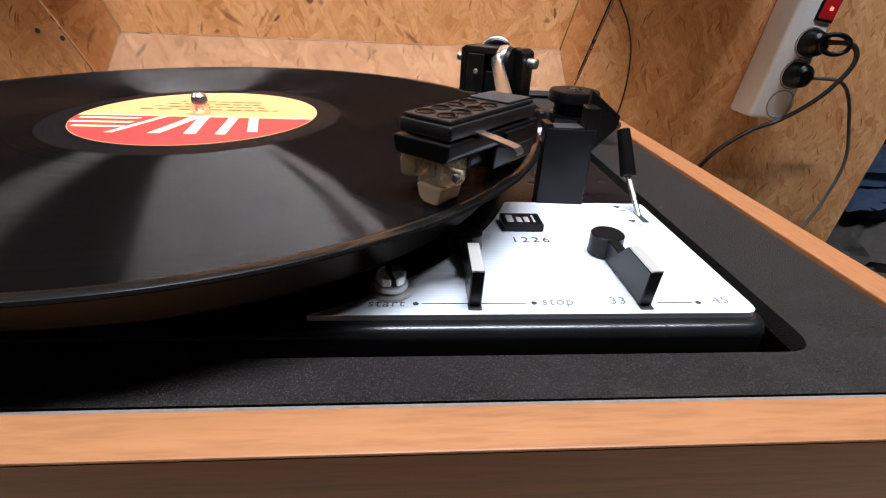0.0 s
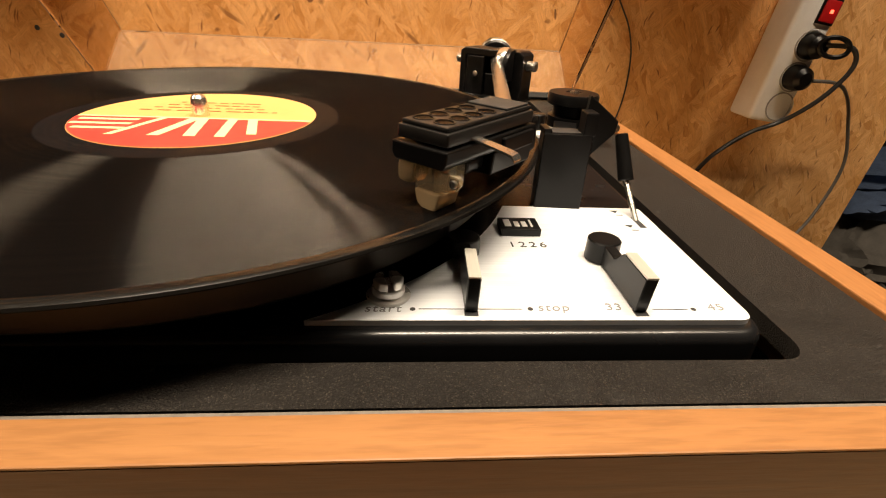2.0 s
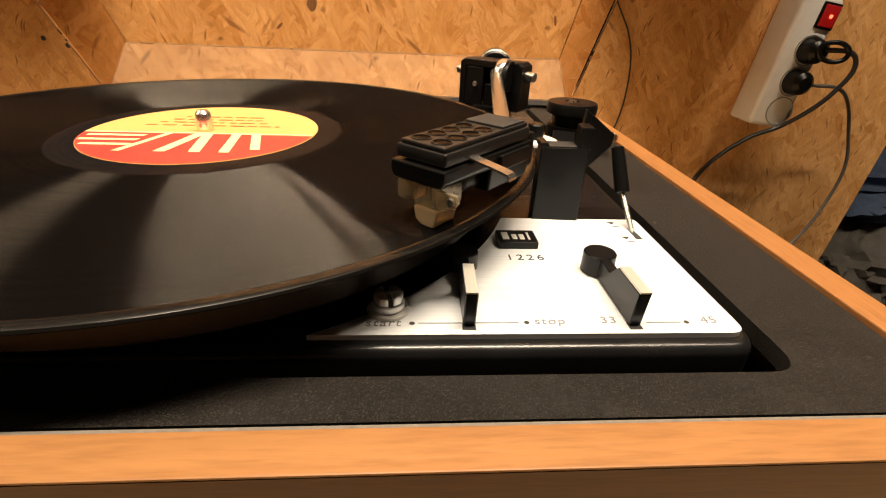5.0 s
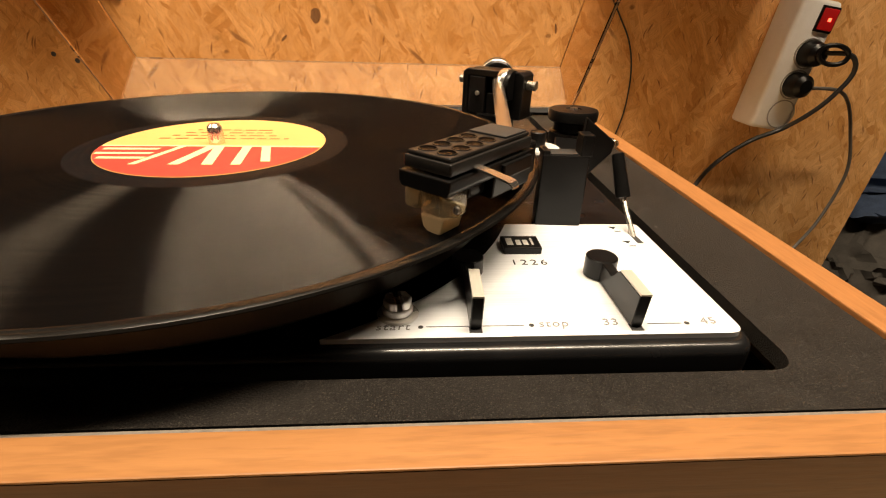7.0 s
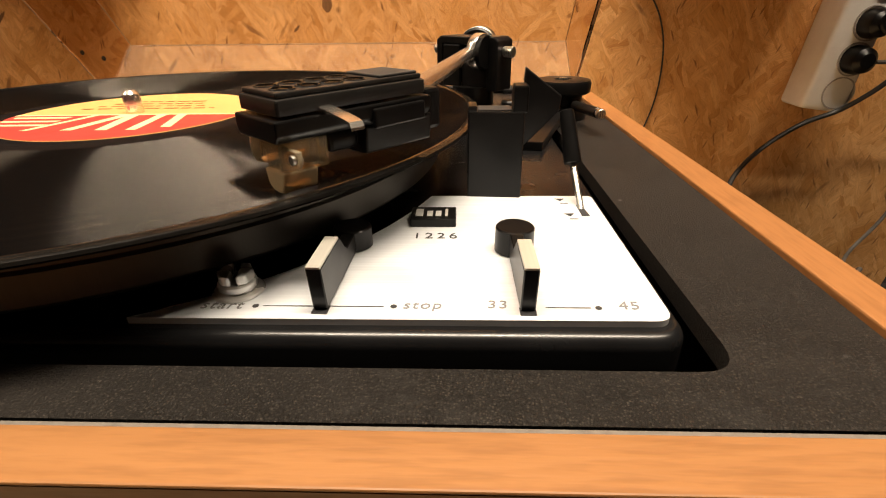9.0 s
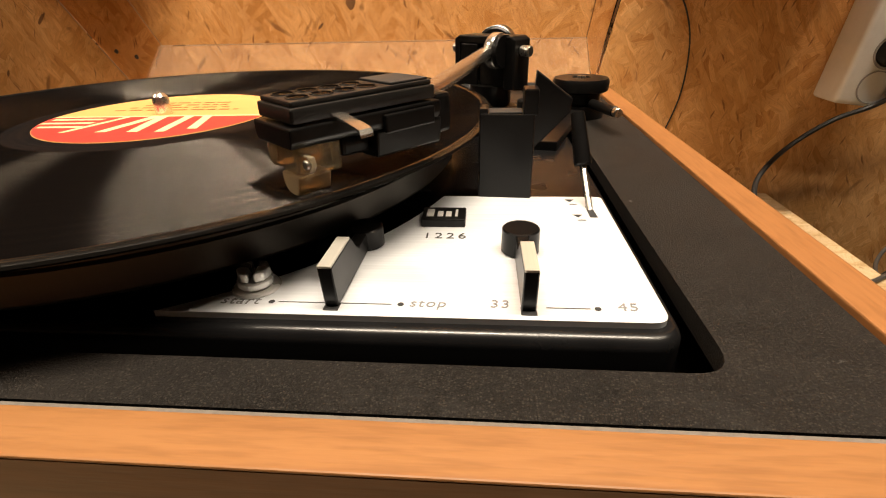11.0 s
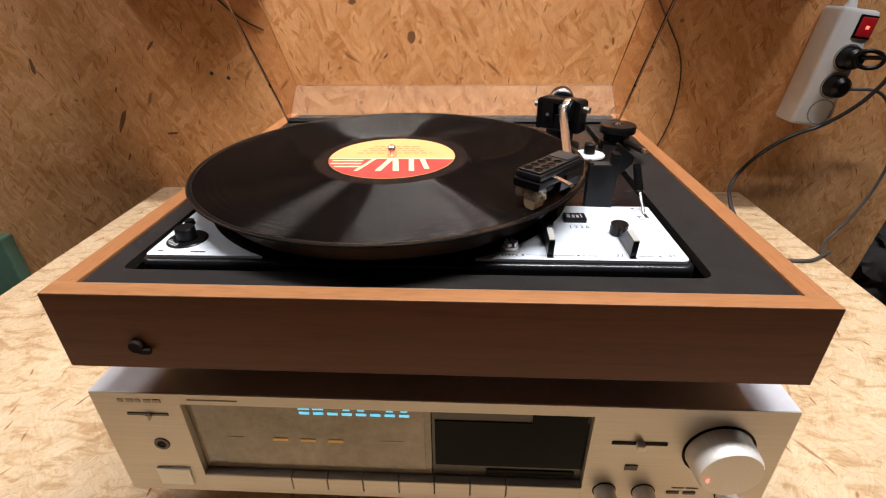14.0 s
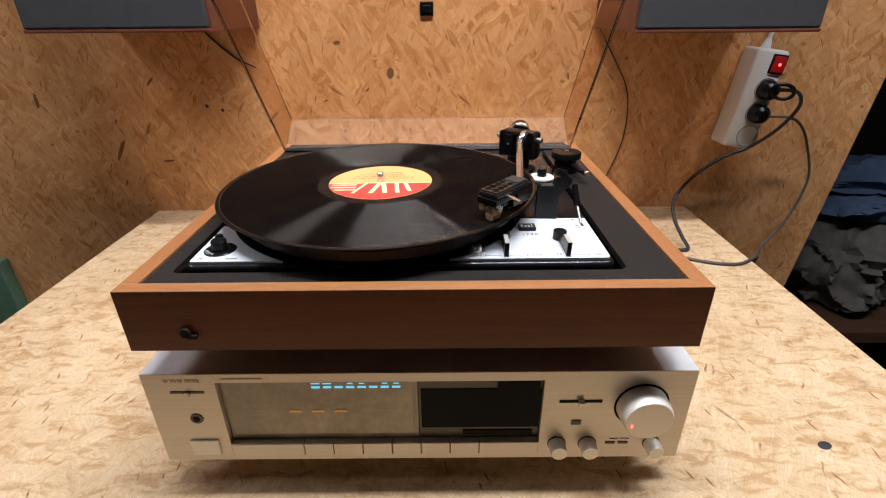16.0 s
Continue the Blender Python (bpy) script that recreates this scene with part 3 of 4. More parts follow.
inner = rounded([(-0.1455, -0.1340), (0.2005, -0.1338), (0.2005, 0.205), (-0.1455, 0.205)], [0.006, 0.009, 0.006, 0.006])
part("top_board", holed(outer, inner, PZ - 0.008, PZ - 0.0018), M_MAT, tt, "black pebbled top board")

# deck: black pressed-steel chassis with a curled rim, silver control plate along the front
DZ = 1.0005
deck_line = rounded([(-0.1395, -0.1275), (0.1940, -0.1265), (0.1940, 0.198), (-0.1395, 0.198)], 0.009, 8)
part("deck", prism(deck_line, PZ - 0.012, DZ, None, 0.0034, 6, True), M_DECK, tt, "black painted pressed-steel deck")
SZ = 1.0022
ARC = 0.1385


def arc_plan(a0, a1, n=20):
    """Points along the cut-out round the platter, from one angle to another."""
    return [(ARC * math.cos(radians(a0 + (a1 - a0) * k / n)), ARC * math.sin(radians(a0 + (a1 - a0) * k / n))) for k in range(n + 1)]


plate_line = rounded([(0.0654, -0.1221), (0.1906, -0.1218), (0.1906, -0.0428), (0.1320, -0.0428)], [0.0, 0.0045, 0.002, 0.0]) + arc_plan(-19, -61.8)[1:-1]
plate = part("control_plate", prism(plate_line, DZ - 0.0005, SZ, None, 0.0), M_SILVER, tt, "brushed silver control plate")
side_line = arc_plan(-117.2, -156.0)[1:] + rounded([(-0.1360, -0.055), (-0.1360, -0.1235), (-0.0633, -0.1232)], [0.0, 0.003, 0.0])
part("speed_plate", prism(side_line, DZ - 0.0005, SZ, None, 0.0), M_SILVER, tt, "brushed silver corner plate")
# lettering and marks on the plate
T = SZ + 0.0001
writing("start", 0.0046, (0.0856, -0.1168, T), FLAT, M_PRINT, plate, "lettering", slant=0.15)
writing("stop", 0.0046, (0.1335, -0.1162, T), FLAT, M_PRINT, plate, "lettering", slant=0.15)
writing("33", 0.0046, (0.1512, -0.1158, T), FLAT, M_PRINT, plate, "lettering", slant=0.1)
writing("45", 0.0046, (0.1820, -0.1158, T), FLAT, M_PRINT, plate, "lettering", slant=0.1)
writing("1226", 0.0055, (0.1348, -0.0778, T), FLAT, M_INK, plate, "lettering", gap=1.35)
for x, y in ((0.0938, -0.1170), (0.1268, -0.1168), (0.1748, -0.1168)):
    part("dot", lathe([(0, T), (0.0008, T), (0.0008, T + 0.00005), (0, T + 0.00005)], pose(x, y, 0), 14), M_INK, plate)
for xa, xb, y in ((0.0955, 0.1245, -0.1169), (0.1625, 0.1730, -0.1168)):
    part("line", B(xa, xb, y - 0.00013, y + 0.00013, T, T + 0.00005), M_INK, plate)
for x, y in ((0.1785, -0.0470), (0.1793, -0.0610)):
    part("arrow", prism([(x - 0.0017, y + 0.0012), (x, y - 0.0012), (x + 0.0017, y + 0.0012)], T, T + 0.00005), M_INK, plate)
    part("line", B(x - 0.0005, x + 0.0022, y - 0.0036, y - 0.0031, T, T + 0.00005), M_INK, plate)

# raised badge with a plain light relief instead of its lettering
badge = part("badge", prism(rounded([(0.1265, -0.0712), (0.1412, -0.0712), (0.1412, -0.0605), (0.1265, -0.0605)], 0.0005, 2), SZ, SZ + 0.0028, None, 0.0003), M_BLACK, plate, "raised black badge with a light relief")
bz = SZ + 0.0028
for x, w, h in ((0.1293, 0.0025, 0.0058), (0.1327, 0.0019, 0.0042), (0.1355, 0.0019, 0.0042), (0.1381, 0.0009, 0.0058)):
    part("relief_bar", B(x - w / 2, x + w / 2, -0.0688, -0.0688 + h, bz, bz + 0.0003, 0.0001, 1), M_BADGE_LIGHT, badge)


def lever(pivot, tip, top, pivot_top, name, label):
    """A pivot button with an upright blade that rises to a metal-capped grip."""
    p, q = Vector((*pivot, 0)), Vector((*tip, 0))
    L = (q - p).length
    turn = math.atan2(q.y - p.y, q.x - p.x)
    place = Matrix.Translation((p.x, p.y, 0)) @ Matrix.Rotation(turn, 4, "Z") @ Matrix.Rotation(radians(90), 4, "X")
    z = SZ + 0.0003
    dip = [(L * (0.55 - 0.22 * k / 6), top - 0.0003 - (top - pivot_top) * 0.5 * (1 - math.cos(math.pi * k / 6)) - 0.0012 * math.sin(math.pi * k / 6)) for k in range(7)]
    side = [(0.002, z), (L - 0.0015, z), (L, top - 0.0003)] + dip + [(0.002, pivot_top - 0.0003)]
    blade = prism(side, -0.0018, 0.0018, place, 0.0003, 1)
    piv = lathe([(0, z), (0.0056, z), (0.0055, pivot_top - 0.0004), (0.0051, pivot_top), (0, pivot_top)], pose(p.x, p.y, 0), 32)
    body = part(name, join(blade, piv), M_BLACK, tt, label)
    cap = prism([(L * 0.56, top - 0.0004), (L, top - 0.0004), (L + 0.0001, top + 0.0003), (L * 0.56, top + 0.0003)], -0.0017, 0.0017, place, 0.0001, 1)
    part("cap", cap, M_CAP, body, "satin metal cap")
    part("slot", B(-0.0030, 0.0002, -0.0019, 0.0019, T, T + 0.0001, 0, 1, Matrix.Translation((q.x, q.y, 0)) @ Matrix.Rotation(turn, 4, "Z")), M_INK, body)


lever((0.1110, -0.0840), (0.1098, -0.1200), 1.0143, 1.0086, "start_lever", "black start lever with a satin metal cap")
lever((0.1580, -0.0868), (0.1582, -0.1200), 1.0143, 1.0098, "speed_lever", "black speed lever with a satin metal cap")

# transport screw with a washer and a deep slot
sx, sy = 0.0870, -0.1100
screw = part("transport_screw", lathe([(0, 1.0030), (0.0040, 1.0030), (0.0047, 1.0038), (0.0047, 1.0052), (0.0044, 1.0056), (0, 1.0056)], pose(sx, sy, 0), 36), M_SCREW, tt, "slotted chrome transport screw on a washer")
part("washer", lathe([(0.0020, SZ), (0.0062, SZ), (0.0064, SZ + 0.0003), (0.0060, SZ + 0.0008), (0.0040, SZ + 0.0009), (0.0020, SZ + 0.0009)], pose(sx, sy, 0), 40), M_SCREW, screw)
for s_ in (-1, 1):
    lug = rounded([(s_ * 0.0009, -0.0040), (s_ * 0.0030, -0.0033), (s_ * 0.0044, 0), (s_ * 0.0030, 0.0033), (s_ * 0.0009, 0.0040)], 0.0004, 3)
    part("head", prism(lug, 1.0056, 1.0082, pose(sx, sy, 0, 0, 0, 12), 0.0004), M_SCREW, screw)

# pitch knob at the other end of the plate
kx, ky = -0.1197, -0.1030
pk = part("pitch_dial", lathe([(0, SZ), (0.0125, SZ), (0.0125, SZ + 0.0004), (0.0118, SZ + 0.0010), (0, SZ + 0.0010)], pose(kx, ky, 0), 40), M_BLACK, tt, "round black pitch dial with pale marks")
part("knob", lathe([(0, SZ + 0.001), (0.0064, SZ + 0.001), (0.0060, SZ + 0.0085), (0.0055, SZ + 0.0091), (0, SZ + 0.0091)], pose(kx, ky, 0), 32), M_BLACK, pk)
for k in range(5):
    a = radians(200 + 14 * k)
    part("mark", B(0.0082, 0.0112, -0.0003, 0.0003, SZ + 0.00105, SZ + 0.0012, 0, 1, pose(kx, ky, 0) @ Matrix.Rotation(a, 4, "Z")), M_WHITE, pk)
part("indicator", lathe([(0, SZ), (0.0036, SZ), (0.0030, SZ + 0.0030), (0, SZ + 0.0032)], pose(-0.1300, -0.0800, 0), 20), M_BLACK, tt)
for x, y, w in ((-0.129, -0.1185, 0.003), (-0.105, -0.1190, 0.009)):
    part("mark", B(x - w / 2, x + w / 2, y - 0.0006, y + 0.0006, T, T + 0.00005), M_INK, plate)

# platter under the record
RZ, RA, RBK = 1.0245, 0.006, 0.001
n_up = Vector((-RA, -RBK, 1)).normalized()
LEANING = Matrix.Translation((0, 0, RZ)) @ Vector((0, 0, 1)).rotation_difference(n_up).to_matrix().to_4x4()
part("platter", lathe([(0, -0.0205), (0.126, -0.0205), (0.1315, -0.0195), (0.1330, -0.0180), (0.1330, -0.0100), (0.1320, -0.0092), (0.1320, -0.0075), (0.1330, -0.0068), (0.1330, -0.0048), (0.1320, -0.0040), (0, -0.0040)], LEANING, 128), M_PLATTER, tt, "cast metal platter")
part("rubber_mat", lathe([(0, -0.0039), (0.1315, -0.0039), (0.1322, -0.0030), (0.1315, -0.0017), (0, -0.0017)], LEANING, 128), M_RUBBER, tt)
spin = part("spindle", lathe([(0, -0.0017), (0.0030, -0.0017), (0.0036, 0.0002), (0.0036, 0.0062), (0.0032, 0.0085), (0.0020, 0.0098), (0, 0.0102)], LEANING, 24), M_TUBE, tt, "short polished metal spindle")

# tonearm bearing, tube, head
AX, AY, AT = 0.1508, 0.1097, radians(-36)
arm_m = Matrix.Translation((AX, AY, 0)) @ Matrix.Rotation(AT, 4, "Z")


def A(x, y, z):
    return arm_m @ Vector((x, y, z))


yoke = prism([(-0.0225, 1.0185), (-0.0180, 1.0185), (-0.0180, 1.0440), (0.0150, 1.0440), (0.0150, 1.0185), (0.0225, 1.0185), (0.0225, 1.0465), (0.0195, 1.0487), (-0.0190, 1.0487), (-0.0225, 1.0465)], -0.0085, 0.0085, arm_m @ UPRIGHT, 0.0007, 2)
arm = part("tonearm_bearing", yoke, M_BLACK, tt, "black U-shaped tonearm bearing")
part("back_plate", B(-0.0178, 0.0148, 0.003, 0.0083, 1.0200, 1.0438, 0.0008, 2, arm_m), M_BLACK, arm)
part("front_plate", B(-0.0178, -0.0050, -0.0080, -0.0058, 1.0195, 1.0438, 0.0006, 2, arm_m), M_BLACK, arm)
part("front_plate", B(-0.0048, 0.0148, -0.0060, -0.0040, 1.0195, 1.0335, 0.0006, 2, arm_m), M_BLACK, arm)
# steel stud stands for a hole with the lit wall showing through
part("bright_hole_stud", rod(A(-0.0105, -0.0082, 1.0330), A(-0.0105, -0.0094, 1.0330), 0.0016), M_STEEL, arm)
part("pedestal", lathe([(0, DZ - 0.0005), (0.020, DZ - 0.0005), (0.020, 1.005), (0.013, 1.008), (0.013, 1.0198), (0, 1.0198)], pose(AX, AY, 0), 32), M_BLACK, arm)
part("bearing_screw", rod(A(0.0225, -0.001, 1.0405), A(0.0290, -0.001, 1.0405), 0.0031), M_STEEL, arm, "steel bearing screw")
part("bearing_screw", rod(A(-0.0285, -0.001, 1.0405), A(-0.0225, -0.001, 1.0405), 0.0029), M_STEEL, arm, "steel bearing screw")
ring_m = Matrix.Translation(A(0.0108, -0.0095, 1.0405)) @ Matrix.Rotation(AT, 4, "Z") @ pose(0, 0, 0, 0, 90, 0)
part("tracking_force_ring", lathe([(0.0080, -0.0028), (0.0100, -0.0028), (0.0104, -0.0020), (0.0104, 0.0020), (0.0100, 0.0028), (0.0080, 0.0028), (0.0080, -0.0028)], ring_m, 40), M_TUBE, arm, "polished tracking force ring")
part("force_dial", lathe([(0, 0.0), (0.0092, 0.0), (0.0096, 0.003), (0.0092, 0.0055), (0, 0.0055)], ring_m, 40), M_BLACK, arm)
tube_a, tube_b = Vector((0.1262, -0.0600, 1.0415)), A(-0.0022, 0.004, 1.0405)
tone = part("tonearm", rod(tube_a, tube_b, 0.0032, 0.0037, 24), M_TUBE, tt, "straight satin aluminium tonearm tube")
back = (tube_b - tube_a).normalized()
cw0 = tube_b + back * 0.012
part("counterweight", rod(cw0, cw0 + back * 0.026, 0.0122, 0.0122, 40, 0.12), M_BLACK, tone, "round black counterweight")
part("counterweight_ring", rod(cw0 + back * 0.004, cw0 + back * 0.006, 0.0125, 0.0125, 40, 0.05), M_STEEL, tone)
part("stub", rod(tube_b, cw0, 0.0035), M_STEEL, tone)

# head: u runs from the nose to the back, v to the right of it
hu = Vector((0.66, 0.75, 0.0)).normalized()
hv = Vector((0.75, -0.66, 0)).normalized()
hw = hv.cross(hu).normalized()
if hw.z < 0:
    hw = -hw
nose = Vector((0.0955, -0.0995, 1.0490))
head_m = Matrix((( hu.x, hv.x, hw.x, nose.x), (hu.y, hv.y, hw.y, nose.y), (hu.z, hv.z, hw.z, nose.z), (0, 0, 0, 1)))


def HB(u0, u1, v0, v1, w0, w1, bevel=0.0006):
    bm = B(u0, u1, v0, v1, w0, w1, bevel)
    bm.transform(head_m)
    return bm


head = part("headshell", join(HB(0.0, 0.046, -0.0088, 0.0088, -0.0052, -0.0014), HB(0.0007, 0.0455, -0.0079, 0.0079, -0.0014, 0.0, 0.0005)), M_HEADTOP, tt, "black headshell with two rows of round dimples")


def HP(points, u0, u1, bevel=0.0006):
    """A section across the head, drawn out along it."""
    bm = prism(points, u0, u1, Matrix(((0, 0, 1, 0), (1, 0, 0, 0), (0, 1, 0, 0), (0, 0, 0, 1))), bevel)
    bm.transform(head_m)
    return bm


part("lower_body", HP([(-0.0096, -0.0058), (0.0096, -0.0058), (0.0096, -0.0092), (0.0084, -0.0110), (-0.0084, -0.0110), (-0.0096, -0.0092)], -0.0014, 0.0475, 0.0005), M_BLACK, head)
part("rear_body", HP([(-0.0084, -0.0111), (0.0084, -0.0111), (0.0076, -0.0188), (-0.0076, -0.0188)], 0.0245, 0.0490, 0.0007), M_BLACK, head)
part("rear_collar", HB(0.0478, 0.0540, -0.0072, 0.0072, -0.0165, -0.0045, 0.0012), M_BLACK, head)
part("side_step", HB(0.0260, 0.0440, 0.0090, 0.0108, -0.0118, -0.0068, 0.0005), M_BLACK, head)
for i in range(4):
    for v in (-0.0036, 0.0036):
        c = head_m @ Matrix.Translation((0.0050 + 0.0068 * i, v, 0.0))
        dm = part("dimple", lathe([(0, 0.00006), (0.0026, 0.00006), (0.0026, 0.00001), (0, 0.00001)], c, 20), M_DARKLENS, head)
        part("lip", lathe([(0.0026, 0.0), (0.0026, 0.00030), (0.0029, 0.00034), (0.0031, 0.00002)], c, 20), M_BLACK, dm)
part("rear_cover", HB(0.031, 0.0445, -0.0072, 0.0072, 0.0, 0.0007, 0.0003), M_RUBBER, head)
# finger lift
fl = bmesh.new()
prof = [(0.0, 0.0), (0.006, -0.0005), (0.0130, -0.0012), (0.0152, -0.0016), (0.0160, -0.0027)]
lo, hi = [], []
for s_, h_ in prof:
    for k, du in enumerate((-0.0018, 0.0018)):
        for w in (0.0, -0.0007):
            (lo if w == 0 else hi).append(fl.verts.new(head_m @ Vector((0.0125 + du - s_ * 0.12, 0.0075 + s_, -0.0040 + h_ + w))))
for L_ in (lo, hi):
    for i in range(len(prof) - 1):
        fl.faces.new((L_[2 * i], L_[2 * i + 1], L_[2 * i + 3], L_[2 * i + 2]))
for i in range(len(prof) - 1):
    for k in (0, 1):
        fl.faces.new((lo[2 * i + k], lo[2 * i + 2 + k], hi[2 * i + 2 + k], hi[2 * i + k]))
fl.faces.new((lo[0], lo[1], hi[1], hi[0]))
fl.faces.new((lo[-2], lo[-1], hi[-1], hi[-2]))
part("finger_lift", fl, M_TUBE, head, "bent chrome finger lift")
cart = part("cartridge", join(HB(0.0002, 0.0130, -0.0096, -0.0030, -0.0185, -0.0109, 0.0022), HB(0.0015, 0.0150, -0.0036, 0.0050, -0.0200, -0.0112, 0.0012)), M_CART, head, "smoky translucent cartridge body")
part("stylus_guard", HP([(-0.0026, -0.0186), (0.0068, -0.0186), (0.0056, -0.0236), (0.0040, -0.0246), (0.0002, -0.0240), (-0.0016, -0.0226)], 0.0004, 0.0100, 0.0006), M_AMBERCLEAR, cart, "amber translucent stylus holder")
part("cartridge_clip", HP([(0.0036, -0.0126), (0.0118, -0.0126), (0.0124, -0.0150), (0.0108, -0.0170), (0.0078, -0.0178), (0.0036, -0.0190)], 0.0014, 0.0030, 0.0003), M_CART, cart, "clear bent cartridge clip")
part("clip_screw", rod(head_m @ Vector((0.0020, 0.0104, -0.0146)), head_m @ Vector((0.0006, 0.0104, -0.0146)), 0.0012), M_STEEL, cart)
part("contact_block", HB(0.0150, 0.0245, -0.0050, 0.0050, -0.0170, -0.0112, 0.0012), M_BLACK, cart)
part("stylus", rod(head_m @ Vector((0.0085, 0.0, -0.0225)), head_m @ Vector((0.0095, 0.0, -0.0242)), 0.0004, 0.0002, 8), M_STEEL, cart)

# arm rest post with a horn and a blade
post = part("arm_rest", join(
    prism([(0.1450, -0.0432), (0.1645, -0.0445), (0.1650, -0.0330), (0.1465, -0.0320)], DZ, 1.0330, None, 0.0006),
    B(0.1605, 0.1655, -0.0442, -0.0360, 1.0325, 1.0415, 0.0006),
    B(0.1452, 0.1482, -0.0430, -0.0340, 1.0325, 1.0348, 0.0005)), M_BLACK, tt, "black arm rest post on the deck")
part("rest_pad", B(0.1485, 0.1602, -0.0428, -0.0350, 1.0327, 1.0336, 0.0003), M_RUBBER, post)
blade_pts = [(0.1635, 1.0150), (0.1655, 1.0460), (0.1790, 1.0360), (0.1785, 1.0310)]
part("blade", prism(blade_pts, 0.0285, 0.0318, UPRIGHT, 0.0004, 1), M_BLACK, post)

# cue lever
cue = part("cue_lever", rod((0.1832, -0.0410, 1.0140), (0.1808, -0.0325, 1.0312), 0.0032, 0.0026, 20), M_BLACK, tt, "cue lever with a black grip on a steel stem")
part("stem", rod((0.1845, -0.0560, 1.0010), (0.1832, -0.0410, 1.0140), 0.0011, 0.0012, 14), M_STEEL, cue)
part("slot", prism([(0.1832, -0.0620), (0.1858, -0.0620), (0.1852, -0.0525), (0.1832, -0.0525)], T, T + 0.0001), M_INK, cue)

# anti-skating knob on its black base
ax, ay = 0.2085, 0.1150
skate = part("antiskate_knob", lathe([(0, 1.0140), (0.0160, 1.0140), (0.0174, 1.0150), (0.0177, 1.0205), (0.0168, 1.0222), (0.0060, 1.0224), (0.0052, 1.0216), (0, 1.0216)], pose(ax, ay, 0), 48), M_BLACK, tt, "large flat black anti-skating knob")
part("base", lathe([(0, PZ - 0.0018), (0.0158, PZ - 0.0018), (0.0158, 1.0065), (0.0128, 1.0072), (0.0128, 1.0141), (0, 1.0141)], pose(ax, ay, 0), 40), M_BLACK, skate)
part("pointer", rod((0.2140, 0.100, 1.0085), (0.2200, 0.066, 1.0105), 0.0030, 0.0030, 16), M_BLACK, skate)
part("pointer_tip", rod((0.2200, 0.066, 1.0105), (0.2207, 0.0620, 1.0107), 0.0026, 0.0026, 16), M_STEEL, skate)
part("screw_head", lathe([(0, 1.0215), (0.0028, 1.0215), (0.0026, 1.0232), (0, 1.0232)], pose(ax, ay, 0), 20), M_STEEL, skate)
part("link_arm", prism([(0.172, 0.026), (0.183, 0.024), (0.208, 0.098), (0.194, 0.104)], DZ + 0.0002, DZ + 0.0045, None, 0.0005), M_BLACK, skate)

# white washer disc with a black button
wd = part("adjusting_disc", lathe([(0, DZ), (0.006, DZ), (0.006, 1.0080), (0.0132, 1.0080), (0.0140, 1.0087), (0.0136, 1.0100), (0, 1.0102)], pose(0.1690, 0.0570, 0), 40), M_GREYWHITE, tt, "round off-white adjusting disc")
part("button", lathe([(0, 1.0101), (0.0050, 1.0101), (0.0048, 1.0185), (0.0042, 1.0192), (0, 1.0192)], pose(0.1695, 0.0585, 0), 24), M_BLACK, wd, "black button")

# clear lid, a little over half open, hinged near the back
PHI = radians(52)
LX0, LX1, HY, HZ, LH, LD, TH = -0.1580, 0.2370, 0.2080, 0.9990, 0.0600, 0.370, 0.0028
rearv = Vector((0, math.sin(PHI), math.cos(PHI)))
topv = Vector((0, -math.cos(PHI), math.sin(PHI)))
lid_m = Matrix(((1, 0, 0, 0), (0, topv.y, rearv.y, HY), (0, topv.z, rearv.z, HZ), (0, 0, 0, 1)))


def lidbox(x0, x1, d0, d1, h0, h1, bevel=0.0):
    bm = B(x0, x1, d0, d1, h0, h1, bevel, 2)
    bm.transform(lid_m)
    return bm


lid = part("lid", lidbox(LX0, LX1, 0, LD, LH - TH, LH), M_LID, tt, "clear acrylic lid panel, raised and leaning forward")
lid_parts = [lid,
    part("lid_side", lidbox(LX0, LX0 + TH, TH + 0.0003, LD, 0, LH - TH - 0.0003), M_LIDSIDE, tt),
    part("lid_side", lidbox(LX1 - TH, LX1, TH + 0.0003, LD, 0, LH - TH - 0.0003), M_LIDSIDE, tt),
    part("lid_back", lidbox(LX0, LX1, 0, TH, 0.0062, LH - TH - 0.0003), M_LIDBACK, tt)]
lid_parts += [part("lid_edge", lidbox(x + 0.0008, x + TH - 0.0008, 0.004, LD, -0.0010, -0.0002, 0.0003), M_LIDEDGE, tt) for x in (LX0, LX1 - TH)]
lid_parts += [part("lid_edge", lidbox(x, x + 0.0012, 0.001, LD, LH + 0.0002, LH + 0.0010, 0.0002), M_LIDEDGE, tt) for x in (LX0, LX1 - 0.0012)]
lid_parts += [part("lid_edge", lidbox(LX0, LX1, -0.0010, -0.0002, LH - 0.0012, LH, 0.0002), M_LIDEDGE, tt)]
for o in lid_parts:
    o.visible_shadow = False
part("hinge_rail", lidbox(LX0, LX1, -0.0004, TH + 0.0004, 0.0, 0.0060, 0.0006), M_BLACK, tt, "black rail along the foot of the lid")
for x in (-0.11, 0.19):
    part("hinge", B(x - 0.012, x + 0.012, 0.2060, 0.2160, PZ - 0.0018, 1.0020, 0.001), M_BLACK, tt)

# ---------------------------------------------------------------- record
rec = root("vinyl_record", LEANING.translation, "black vinyl record with a red and orange label on the platter", "record")
part("disc", lathe([(0.0037, -0.0016), (0.1465, -0.0016), (0.1462, 0.0002), (0.0605, 0.0002)], LEANING, 192), M_VINYL, rec)
